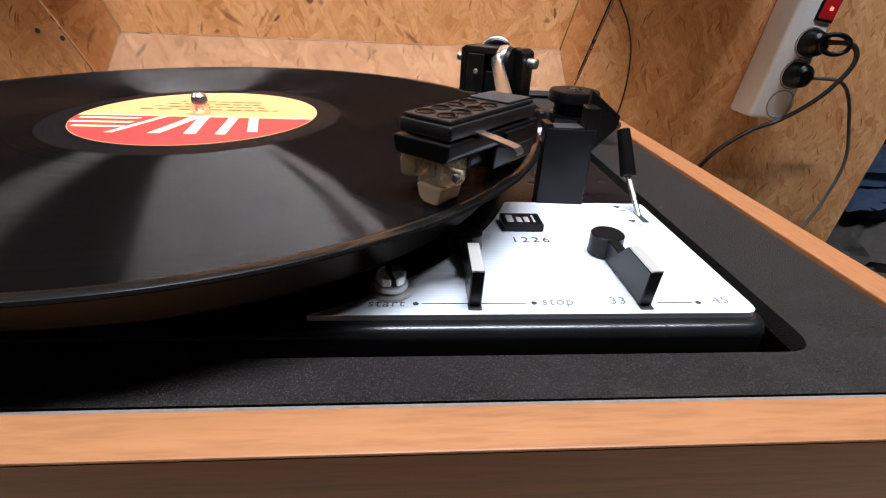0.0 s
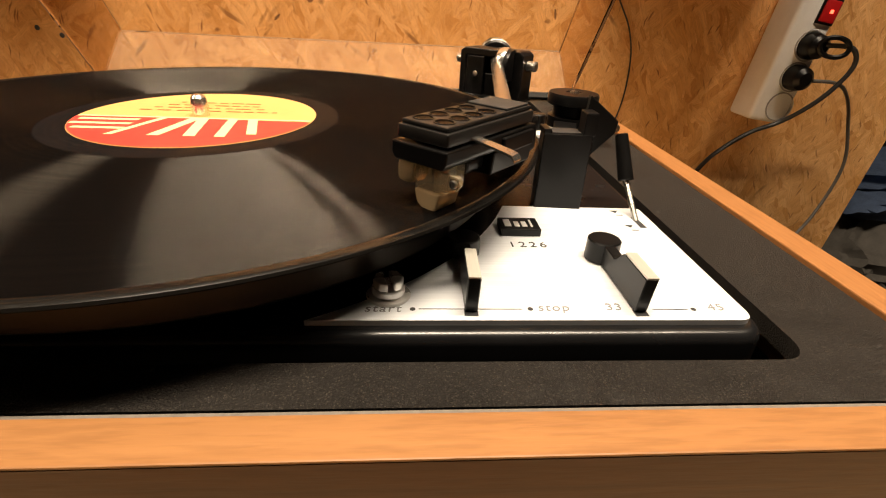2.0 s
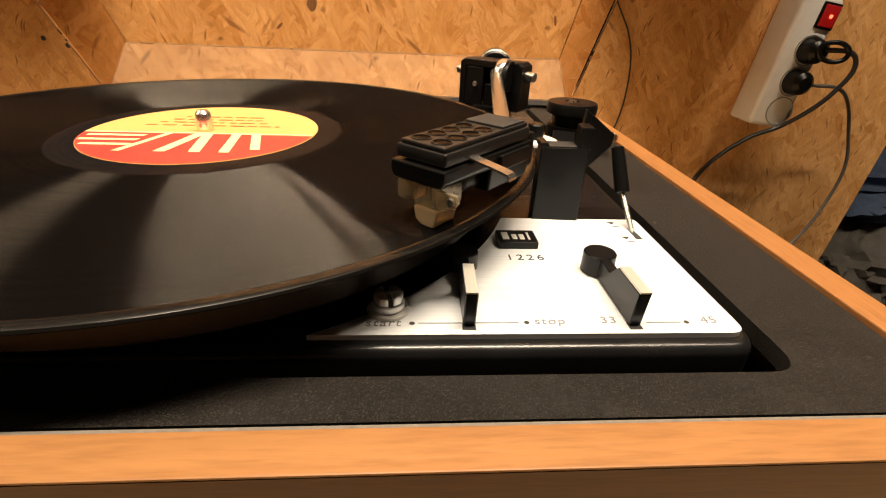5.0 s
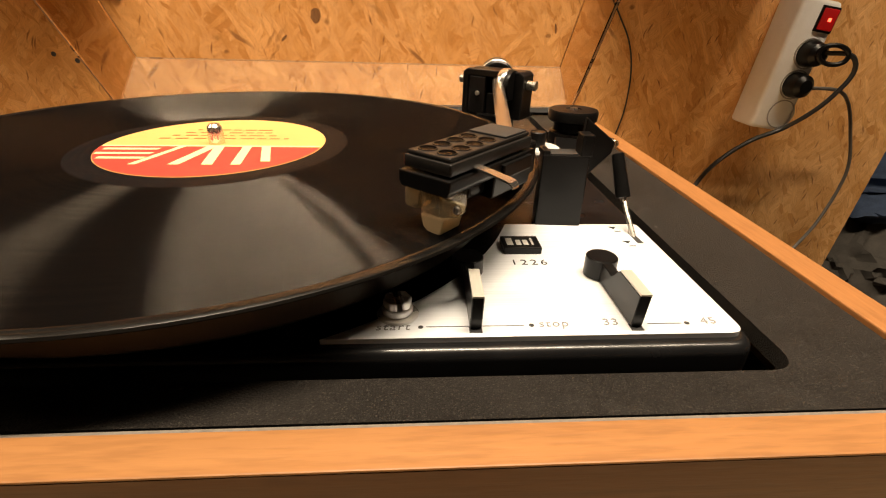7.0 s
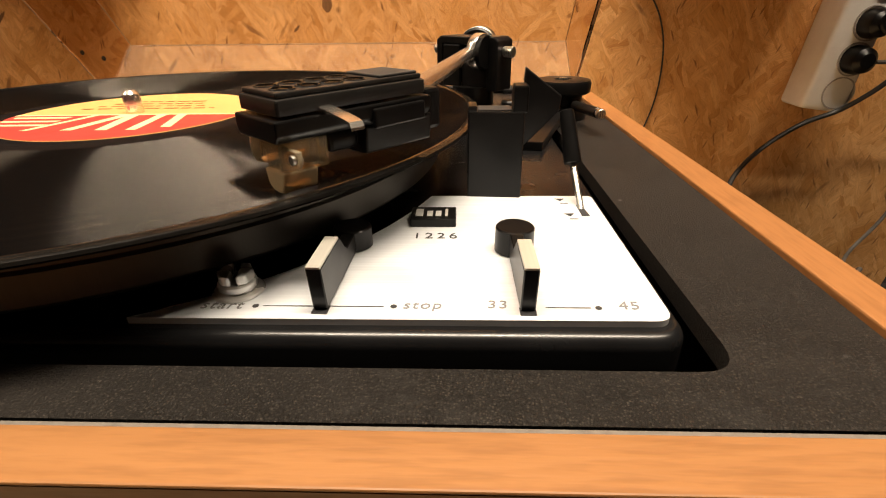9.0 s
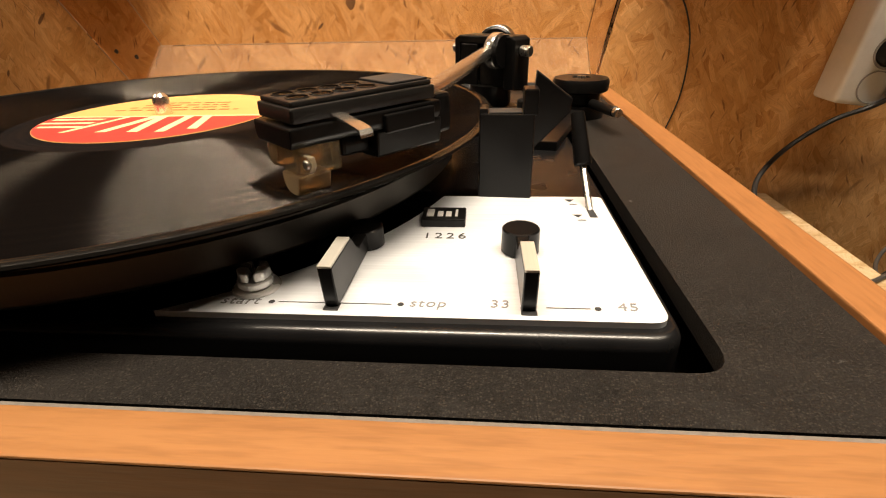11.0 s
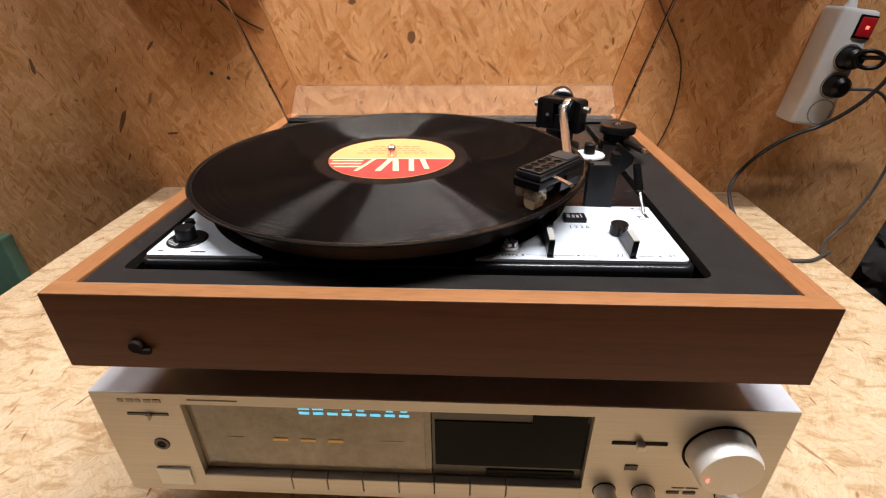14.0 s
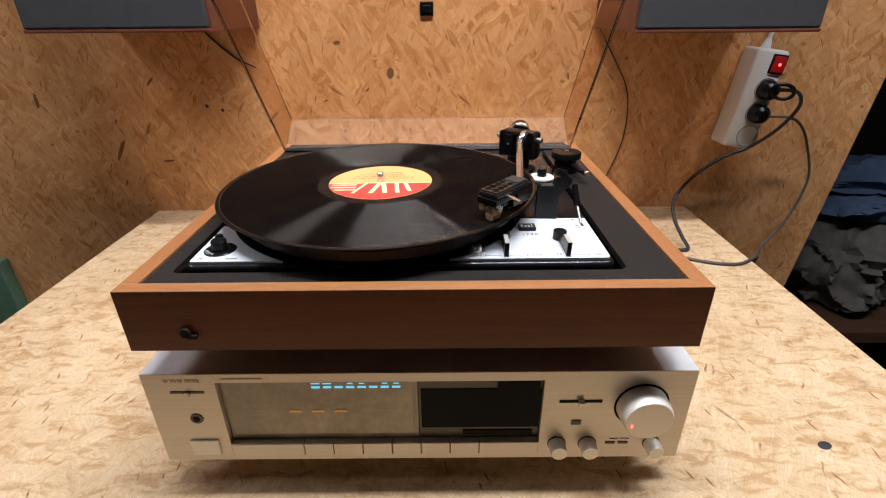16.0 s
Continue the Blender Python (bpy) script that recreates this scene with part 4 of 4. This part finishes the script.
part("rim", lathe([(0.1466, -0.0016), (0.1482, -0.0016), (0.1497, -0.0012), (0.1505, -0.0005), (0.1501, 0.0002), (0.1492, 0.0006), (0.1481, 0.0007), (0.1470, 0.0005), (0.1461, 0.0001)], LEANING, 192), M_RIM, rec, "smooth rounded record edge")
part("run_out", lathe([(0.0605, 0.0002), (0.0600, 0.00005), (0.0520, 0.00005), (0.0505, 0.0004), (0.0037, 0.0004), (0.0037, -0.0016)], LEANING, 128), M_VINYL_SMOOTH, rec)
lab = part("label", lathe([(0.0036, 0.0004), (0.0500, 0.0004), (0.0499, 0.0006), (0.0036, 0.0006), (0.0036, 0.0004)], LEANING, 96), M_LABEL, rec, "orange and cream paper label")
half = [(0.0497 * math.cos(radians(a)), 0.0497 * math.sin(radians(a))) for a in range(187, 354, 4)]
part("red_field", prism(half, 0.00065, 0.00072, LEANING), M_RED, lab, "red lower half of the label")
zz = (0.00075, 0.00082)


def bar(points):
    part("stripe", prism(points, zz[0], zz[1], LEANING), M_CREAM, lab)


bar([(-0.0490, -0.0068), (0.0490, -0.0068), (0.0490, -0.0050), (-0.0490, -0.0050)])
for y in (-0.0125, -0.0195, -0.0265):
    bar([(-0.0455 if y > -0.02 else -0.041, y), (-0.0220, y), (-0.0210, y + 0.0028), (-0.0455 if y > -0.02 else -0.041, y + 0.0028)])
for x0, x1, w in ((-0.0225, -0.0130, 0.003), (-0.006, 0.000, 0.0045), (0.0075, 0.0035, 0.0045), (0.0190, 0.0160, 0.004), (0.0300, 0.0245, 0.004)):
    bar([(x0 - w / 2, -0.0345 if abs(x0) < 0.025 else -0.030), (x0 + w / 2, -0.0345 if abs(x0) < 0.025 else -0.030), (x1 + w / 2, -0.0068), (x1 - w / 2, -0.0068)])
random.seed(5)
for row in range(4):
    x = -0.030 + 0.004 * row
    while x < 0.030 - 0.004 * row:
        w = random.uniform(0.002, 0.007)
        part("text_bar", prism([(x, 0.0075 + 0.0058 * row), (x + w, 0.0075 + 0.0058 * row), (x + w, 0.0090 + 0.0058 * row), (x, 0.0090 + 0.0058 * row)], zz[0], zz[1], LEANING), M_BROWN_INK, lab)
        x += w + random.uniform(0.0012, 0.003)

# ---------------------------------------------------------------- receiver
RX0, RX1, RZ0, RZ1 = -0.1820, 0.2630, 0.8215, 0.9172
RC = Matrix.Translation((0, -0.1540, 0))


def R(bm):
    bm.transform(RC)
    return bm


rv = root("stereo_receiver", (0.04, 0.0, TABLE_Z), "champagne-fronted stereo receiver with a lit display under the turntable", "receiver")
part("case", R(B(RX0 + 0.012, RX1 - 0.012, 0.014, 0.33, RZ0 + 0.003, RZ1 - 0.002, 0.0015)), M_CASE, rv, "grey metal case")
WX0, WX1, WZ0, WZ1 = -0.1240, 0.1415, 0.8420, 0.9085
front_outer = [(RX0, RZ0), (RX1, RZ0), (RX1, RZ1), (RX0, RZ1)]
front_inner = [(WX0, WZ0 - 0.0150), (WX1, WZ0 - 0.0150), (WX1, WZ1), (WX0, WZ1)]
fp = holed(front_outer, front_inner, -0.014, 0.0)
fp.transform(UPRIGHT)
face = part("front_panel", R(fp), M_CHAMP, rv, "brushed champagne aluminium front panel")
part("top_trim", R(B(RX0, RX1, 0.0005, 0.045, RZ1 - 0.0015, RZ1 + 0.0006, 0.0004)), M_CASE, rv)
win = part("display_window", R(B(WX0 + 0.0005, 0.0385, 0.0045, 0.012, WZ0, WZ1 - 0.0005, 0.0004)), M_LENS, rv, "tinted display window with lit marks")
dk = part("display_surround", R(B(0.0390, WX1 - 0.0005, 0.0045, 0.012, WZ0, WZ1 - 0.0005, 0.0004)), M_BRONZE, rv)
part("dark_window", R(B(0.0410, WX1 - 0.001, 0.0038, 0.0044, WZ0 + 0.012, WZ1 - 0.012)), M_DARKLENS, dk, "dark glossy window")
part("dark_tab", R(B(0.1040, 0.1390, 0.0034, 0.0037, WZ1 - 0.012, WZ1 - 0.004)), M_DARKLENS, dk)
part("dark_slot", R(B(0.076, 0.136, 0.0036, 0.0044, WZ0 + 0.004, WZ0 + 0.0085)), M_DARKLENS, dk)
part("display_scale", R(B(-0.1060, 0.0340, 0.0040, 0.0044, WZ0 + 0.006, WZ1 - 0.0032)), M_SCALE, win, "pale tinted scale behind the window")
for xa, xb in ((-0.104, -0.090), (0.004, 0.020)):
    part("scale_mark", R(B(xa, xb, 0.0037, 0.0040, 0.8745, 0.8752)), M_GREYWHITE, win)
for k in range(8):
    x = -0.0445 + 0.0094 * k
    part("indicator", R(B(x - 0.0033, x + 0.0033, 0.0034, 0.0039, 0.8990, 0.9009)), M_CYAN, win, "glowing cyan indicator")
    if k in (0, 1, 3, 4, 6, 7):
        w = 0.0036 if k < 2 else 0.0022
        part("display_mark", R(B(x - w, x + w, 0.0034, 0.0039, 0.9033, 0.9041)), M_CYAN, win)
for k in range(3):
    x = -0.0645 + 0.0190 * k
    part("amber_mark", R(B(x - 0.0052, x + 0.0052, 0.0034, 0.0039, 0.8728, 0.8750)), M_AMBER, win, "faint amber mark")
for xa, xb in ((WX0, -0.061), (-0.061, -0.0357), (-0.0357, -0.0103), (-0.0103, 0.0150), (0.0150, 0.0400), (0.0400, 0.0650), (0.0650, 0.0900), (0.0900, WX1)):
    part("preset_key", R(B(xa + 0.0003, xb - 0.0003, -0.0015, 0.010, WZ0 - 0.0140, WZ0 - 0.0008, 0.0008)), M_CHAMP, rv)
part("power_button", R(B(-0.1575, -0.1335, -0.0018, 0.0, 0.8295, 0.8460, 0.0005)), M_POWER_LIT, rv, "square satin power button")
part("headphone_socket", R(lathe([(0.0030, 0.001), (0.0030, 0.0008), (0.0052, 0.0008), (0.0055, 0.0), (0.0055, -0.001)], pose(-0.1465, 0, 0.8705, 90), 28)), M_BRONZE, rv)
part("headphone_hole", R(lathe([(0, 0.0005), (0.0031, 0.0005), (0.0031, -0.001), (0, -0.001)], pose(-0.1465, 0, 0.8705, 90), 24)), M_DARKLENS, rv)
part("selector_slot", R(B(-0.1615, -0.1340, -0.0006, 0.001, 0.8980, 0.9000)), M_BRONZE, rv)
part("selector_tab", R(B(-0.1490, -0.1460, -0.0030, 0.0, 0.8955, 0.9000, 0.0003)), M_CHAMP, rv)
for k, w in enumerate((0.004, 0.005, 0.004, 0.005, 0.006)):
    part("badge_bar", R(B(-0.1645 + 0.0058 * k, -0.1645 + 0.0058 * k + w * 0.9, -0.0004, 0.0006, 0.9095, 0.9122)), M_FAINT, rv)
part("badge_bar", R(B(-0.118, -0.085, -0.0004, 0.0006, 0.9122, 0.9129)), M_FAINT, rv)
part("balance_slot", R(B(0.1550, 0.1900, -0.0005, 0.001, 0.8848, 0.8876)), M_DARKLENS, rv)
part("balance_tab", R(B(0.1700, 0.1750, -0.0050, 0.0, 0.8835, 0.8888, 0.0008)), M_CHAMP_KNOB, rv)
part("mode_button", R(B(0.1668, 0.1752, -0.0008, 0.001, 0.8605, 0.8655, 0.0003)), M_BRONZE, rv)
for x in (0.2030, 0.2140):
    part("small_switch", R(B(x - 0.0042, x + 0.0042, -0.0008, 0.001, 0.8378, 0.8402, 0.0003)), M_BRONZE, rv)
for x in (0.2055, 0.2150):
    part("small_lettering", R(B(x - 0.004, x + 0.004, -0.0003, 0.0006, 0.8432, 0.8442)), M_BRONZE, rv)


def front_knob(x, z, r, depth, name, label):
    """A tapered turned knob that stands out from the front panel."""
    m = pose(x, 0, z, 90)
    rec_ = part("recess", R(lathe([(r * 1.10, -0.0004), (r * 1.10, 0.0005), (r * 1.02, 0.0006), (r * 1.02, -0.0004)], m, 40)), M_DARKLENS, rv)
    return part(name, R(lathe([(0, 0.0), (r, 0.0), (r * 1.0, depth * 0.55), (r * 0.97, depth * 0.85), (r * 0.90, depth), (0, depth)], m, 56)), M_CHAMP_KNOB, rv, label)


vol = front_knob(0.2230, 0.8815, 0.0205, 0.0180, "volume_knob", "large satin volume knob with a red dot")
part("red_dot", R(B(0.2090, 0.2104, -0.0187, -0.0180, 0.8750, 0.8780)), M_REDLED, vol)
for x in (0.1570, 0.1832, 0.2385):
    front_knob(x, 0.8385, 0.0072 if x < 0.2 else 0.0068, 0.0120, "tone_knob", "small satin tone knob")
for x, y in ((RX0 + 0.04, 0.05), (RX1 - 0.04, 0.05), (RX0 + 0.04, 0.29), (RX1 - 0.04, 0.29)):
    part("foot", R(lathe([(0, TABLE_Z), (0.015, TABLE_Z), (0.018, RZ0 + 0.003), (0, RZ0 + 0.003)], pose(x, y, 0), 28)), M_RUBBER, rv)

# ---------------------------------------------------------------- loudspeakers on the wall
def loudspeaker(x0, x1, z0, y0, label):
    c = (x0 + x1) / 2
    sp = root("loudspeaker", (c, WALL_Y, z0), label, "speaker", "loudspeakers on the wall")
    h = 0.46
    part("cabinet", B(x0, x1, y0 + 0.012, WALL_Y, z0, z0 + h, 0.002), M_SPKWOOD, sp, "dark reddish wooden cabinet")
    part("grille", B(x0 + 0.001, x1 - 0.001, y0, y0 + 0.0115, z0 + 0.005, z0 + h - 0.003, 0.003), M_CLOTH, sp, "dark grey cloth grille")
    part("trim", B(x0, x1, y0 + 0.001, y0 + 0.0115, z0, z0 + 0.0047, 0.0008), M_SPKWOOD, sp)


loudspeaker(-0.534, -0.270, 1.149, 0.30, "dark loudspeaker with a grey cloth front hung on the board wall")
loudspeaker(0.3390, 0.6010, 1.142, 0.30, "dark loudspeaker with a grey cloth front above the power strip")

# ---------------------------------------------------------------- power strip, plugs, cables
SY = WALL_Y - 0.052
strip_m = Matrix.Translation((0.6375, 0, 1.020)) @ Matrix.Rotation(radians(7.5), 4, "Y")


def SB(x0, x1, z0, z1, y0, y1, bevel):
    return B(x0, x1, y0, y1, z0, z1, bevel, 3, strip_m)


ps = root("power_strip", (0.6375, WALL_Y, 1.0), "white power strip with a red lit switch screwed to the wall", "power strip")
part("body", SB(-0.029, 0.029, -0.088, 0.088, SY, WALL_Y, 0.006), M_WHITE, ps)
part("cable_collar", rod(strip_m @ Vector((0, WALL_Y - 0.02, 0.088)), strip_m @ Vector((0, WALL_Y - 0.02, 0.104)), 0.009, 0.005), M_WHITE, ps)
part("cable", cable([tuple(strip_m @ Vector(p)) for p in ((0, WALL_Y - 0.02, 0.10), (0.002, WALL_Y - 0.02, 0.14), (0.0, WALL_Y - 0.012, 0.25), (-0.01, WALL_Y - 0.01, 0.5))], 0.0035), M_WHITE, ps)
sw = part("switch_frame", SB(0.000, 0.027, 0.048, 0.081, SY - 0.002, SY + 0.004, 0.001), M_BLACK, ps)
part("switch", SB(0.003, 0.024, 0.051, 0.078, SY - 0.005, SY, 0.0012), M_REDSWITCH, sw, "red lit rocker switch")
part("led", SB(0.012, 0.0165, 0.062, 0.0665, SY - 0.0058, SY - 0.0048, 0.0004), M_REDLED, sw)
for z in (0.020, -0.022, -0.064):
    m_ = strip_m @ Matrix.Translation((0.010, SY, z)) @ pose(0, 0, 0, 90)
    sock = part("socket", lathe([(0.0185, -0.004), (0.0205, 0.0), (0.0205, 0.0012), (0.0190, 0.0012), (0.0178, -0.006), (0, -0.006)], m_, 36), M_SOCKET_SHADE, ps)


def schuko(z, path, r, material, label, ring):
    """An angled plug with its cable."""
    c = strip_m @ Vector((0.010, SY, z))
    pl = root("power_plug", c, label, "plug", "plugs in the power strip")
    m_ = strip_m @ Matrix.Translation((0.010, SY, z)) @ pose(0, 0, 0, 90)
    part("plug_body", lathe([(0, -0.003), (0.0172, -0.003), (0.0172, 0.010), (0.0150, 0.019), (0.009, 0.024), (0, 0.0245)], m_, 32), M_BLACK, pl)
    if ring:
        pts = [(0.010 + 0.011 + 0.017 * math.cos(a), SY - 0.025 - 0.006 * (1 + math.cos(a)), z + 0.003 + 0.012 * math.sin(a)) for a in [2 * math.pi * k / 12 for k in range(13)]]
        part("pull_ring", cable([tuple(strip_m @ Vector(p)) for p in pts], 0.0032, 8, 5), M_BLACK, pl, "glossy black pull ring")
    part("cable", cable(path, r), material, pl)


schuko(0.020, [(0.655, 0.441, 1.042), (0.684, 0.428, 1.040), (0.696, 0.428, 1.018), (0.681, 0.432, 0.985), (0.661, 0.440, 0.958), (0.640, 0.455, 0.934), (0.594, 0.450, 0.917), (0.543, 0.440, 0.884), (0.495, 0.400, 0.855), (0.481, 0.360, 0.832), (0.482, 0.320, 0.812), (0.485, 0.300, 0.7965), (0.44, 0.31, 0.7965), (0.36, 0.36, 0.7965)], 0.0032, M_CABLE, "black angled plug with a pull ring and cable", True)
schuko(-0.022, [(0.655, 0.440, 0.996), (0.690, 0.436, 0.994), (0.730, 0.455, 0.975), (0.765, 0.470, 0.933), (0.788, 0.470, 0.865), (0.764, 0.460, 0.785), (0.706, 0.430, 0.733), (0.645, 0.35, 0.745), (0.604, 0.290, 0.788), (0.575, 0.262, 0.7962), (0.541, 0.246, 0.7962), (0.491, 0.257, 0.7962), (0.40, 0.31, 0.7962)], 0.0025, M_GREYCABLE, "black plug with a long grey cable hanging in a loop", False)

# thin wires on the wall
W1 = [(0.345, WALL_Y - 0.003, 1.150), (0.386, WALL_Y - 0.003, 1.084), (0.410, WALL_Y - 0.003, 1.045), (0.422, WALL_Y - 0.003, 1.000), (0.421, WALL_Y - 0.003, 0.935), (0.400, WALL_Y - 0.003, 0.865), (0.37, WALL_Y - 0.003, 0.80)]
solid("speaker_wire", cable(W1, 0.0011), M_CABLE, "thin dark speaker wire hanging on the wall", "wire")
W2 = [(-0.380, WALL_Y - 0.003, 1.160), (-0.365, WALL_Y - 0.003, 1.135), (-0.325, WALL_Y - 0.003, 1.098), (-0.290, WALL_Y - 0.003, 1.080)]
solid("speaker_wire", cable(W2, 0.0016), M_CABLE, "thin dark wire below the loudspeaker", "wire")
solid("wall_clip", join(B(0.022, 0.046, WALL_Y - 0.006, WALL_Y, 1.165, 1.188, 0.001), B(0.027, 0.041, WALL_Y - 0.009, WALL_Y - 0.005, 1.170, 1.182, 0.001)), M_BLACK, "small square black clip on the wall", "clip")
for x, z in ((-0.398, 1.010), (-0.369, 1.002)):
    tagged(part("screw_head", lathe([(0, 0.0012), (0.0026, 0.0010), (0.0034, 0), (0, 0)], pose(x, WALL_Y, z, 90), 16), M_INK, None), "small dark screw head in the board wall", "screw", "screws in the wall")

# ---------------------------------------------------------------- beside the wall
solid("green_post", B(-1.00, -0.918, WALL_Y - 0.03, WALL_Y - 0.001, 0.0, 0.685, 0.004), M_GREEN, "green painted board leaning on the wall", "board")


def heap(name, centre, size, seed, material, label, folds=9.0):
    """A crumpled piece of cloth."""
    bm = bmesh.new()
    bmesh.ops.create_icosphere(bm, subdivisions=5, radius=1.0)
    for v in bm.verts:
        d = v.co.copy()
        k = noise.noise(d * 1.3 + Vector((seed, 0, 0))) * 0.35
        q = d * folds * 0.28 + Vector((seed, seed, 0))
        q += Vector((noise.noise(q * 0.7), noise.noise(q * 0.7 + Vector((5, 0, 0))), noise.noise(q * 0.7 + Vector((0, 5, 0))))) * 0.9
        w = 1 - abs(noise.noise(Vector((q.x * 0.7, q.y, q.z * 1.5)))) * 2.2
        v.co = Vector((d.x * size[0], d.y * size[1], d.z * size[2])) * (0.92 + k + 0.20 * w * w)
        if v.co.z < -size[2] * 0.6:
            v.co.z = -size[2] * 0.6
        v.co += Vector(centre)
    return solid(name, bm, material, label, "clothes")


bench = root("bench", (1.4, 0.88, 0), "dark wooden bench in shadow piled with clothes", "bench")
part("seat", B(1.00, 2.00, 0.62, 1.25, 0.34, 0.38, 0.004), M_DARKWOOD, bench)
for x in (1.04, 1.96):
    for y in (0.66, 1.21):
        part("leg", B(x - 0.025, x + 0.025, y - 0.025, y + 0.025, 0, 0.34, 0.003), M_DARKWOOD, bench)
heap("sweater", (1.24, 0.86, 0.490), (0.17, 0.18, 0.165), 4.0, M_GREYCLOTH, "crumpled grey brown sweater on the bench", 8)
heap("coat", (1.58, 0.95, 0.485), (0.32, 0.24, 0.165), 9.0, M_DARKCLOTH, "dark coat lying under the other clothes", 6)
heap("shirt", (1.40, 0.80, 0.545), (0.14, 0.12, 0.075), 7.0, M_PURPLE, "crumpled purple shirt on the heap", 10)
heap("trousers", (1.40, 0.93, 0.685), (0.30, 0.20, 0.075), 1.0, M_DENIM, "crumpled blue denim trousers on a dark heap", 7)
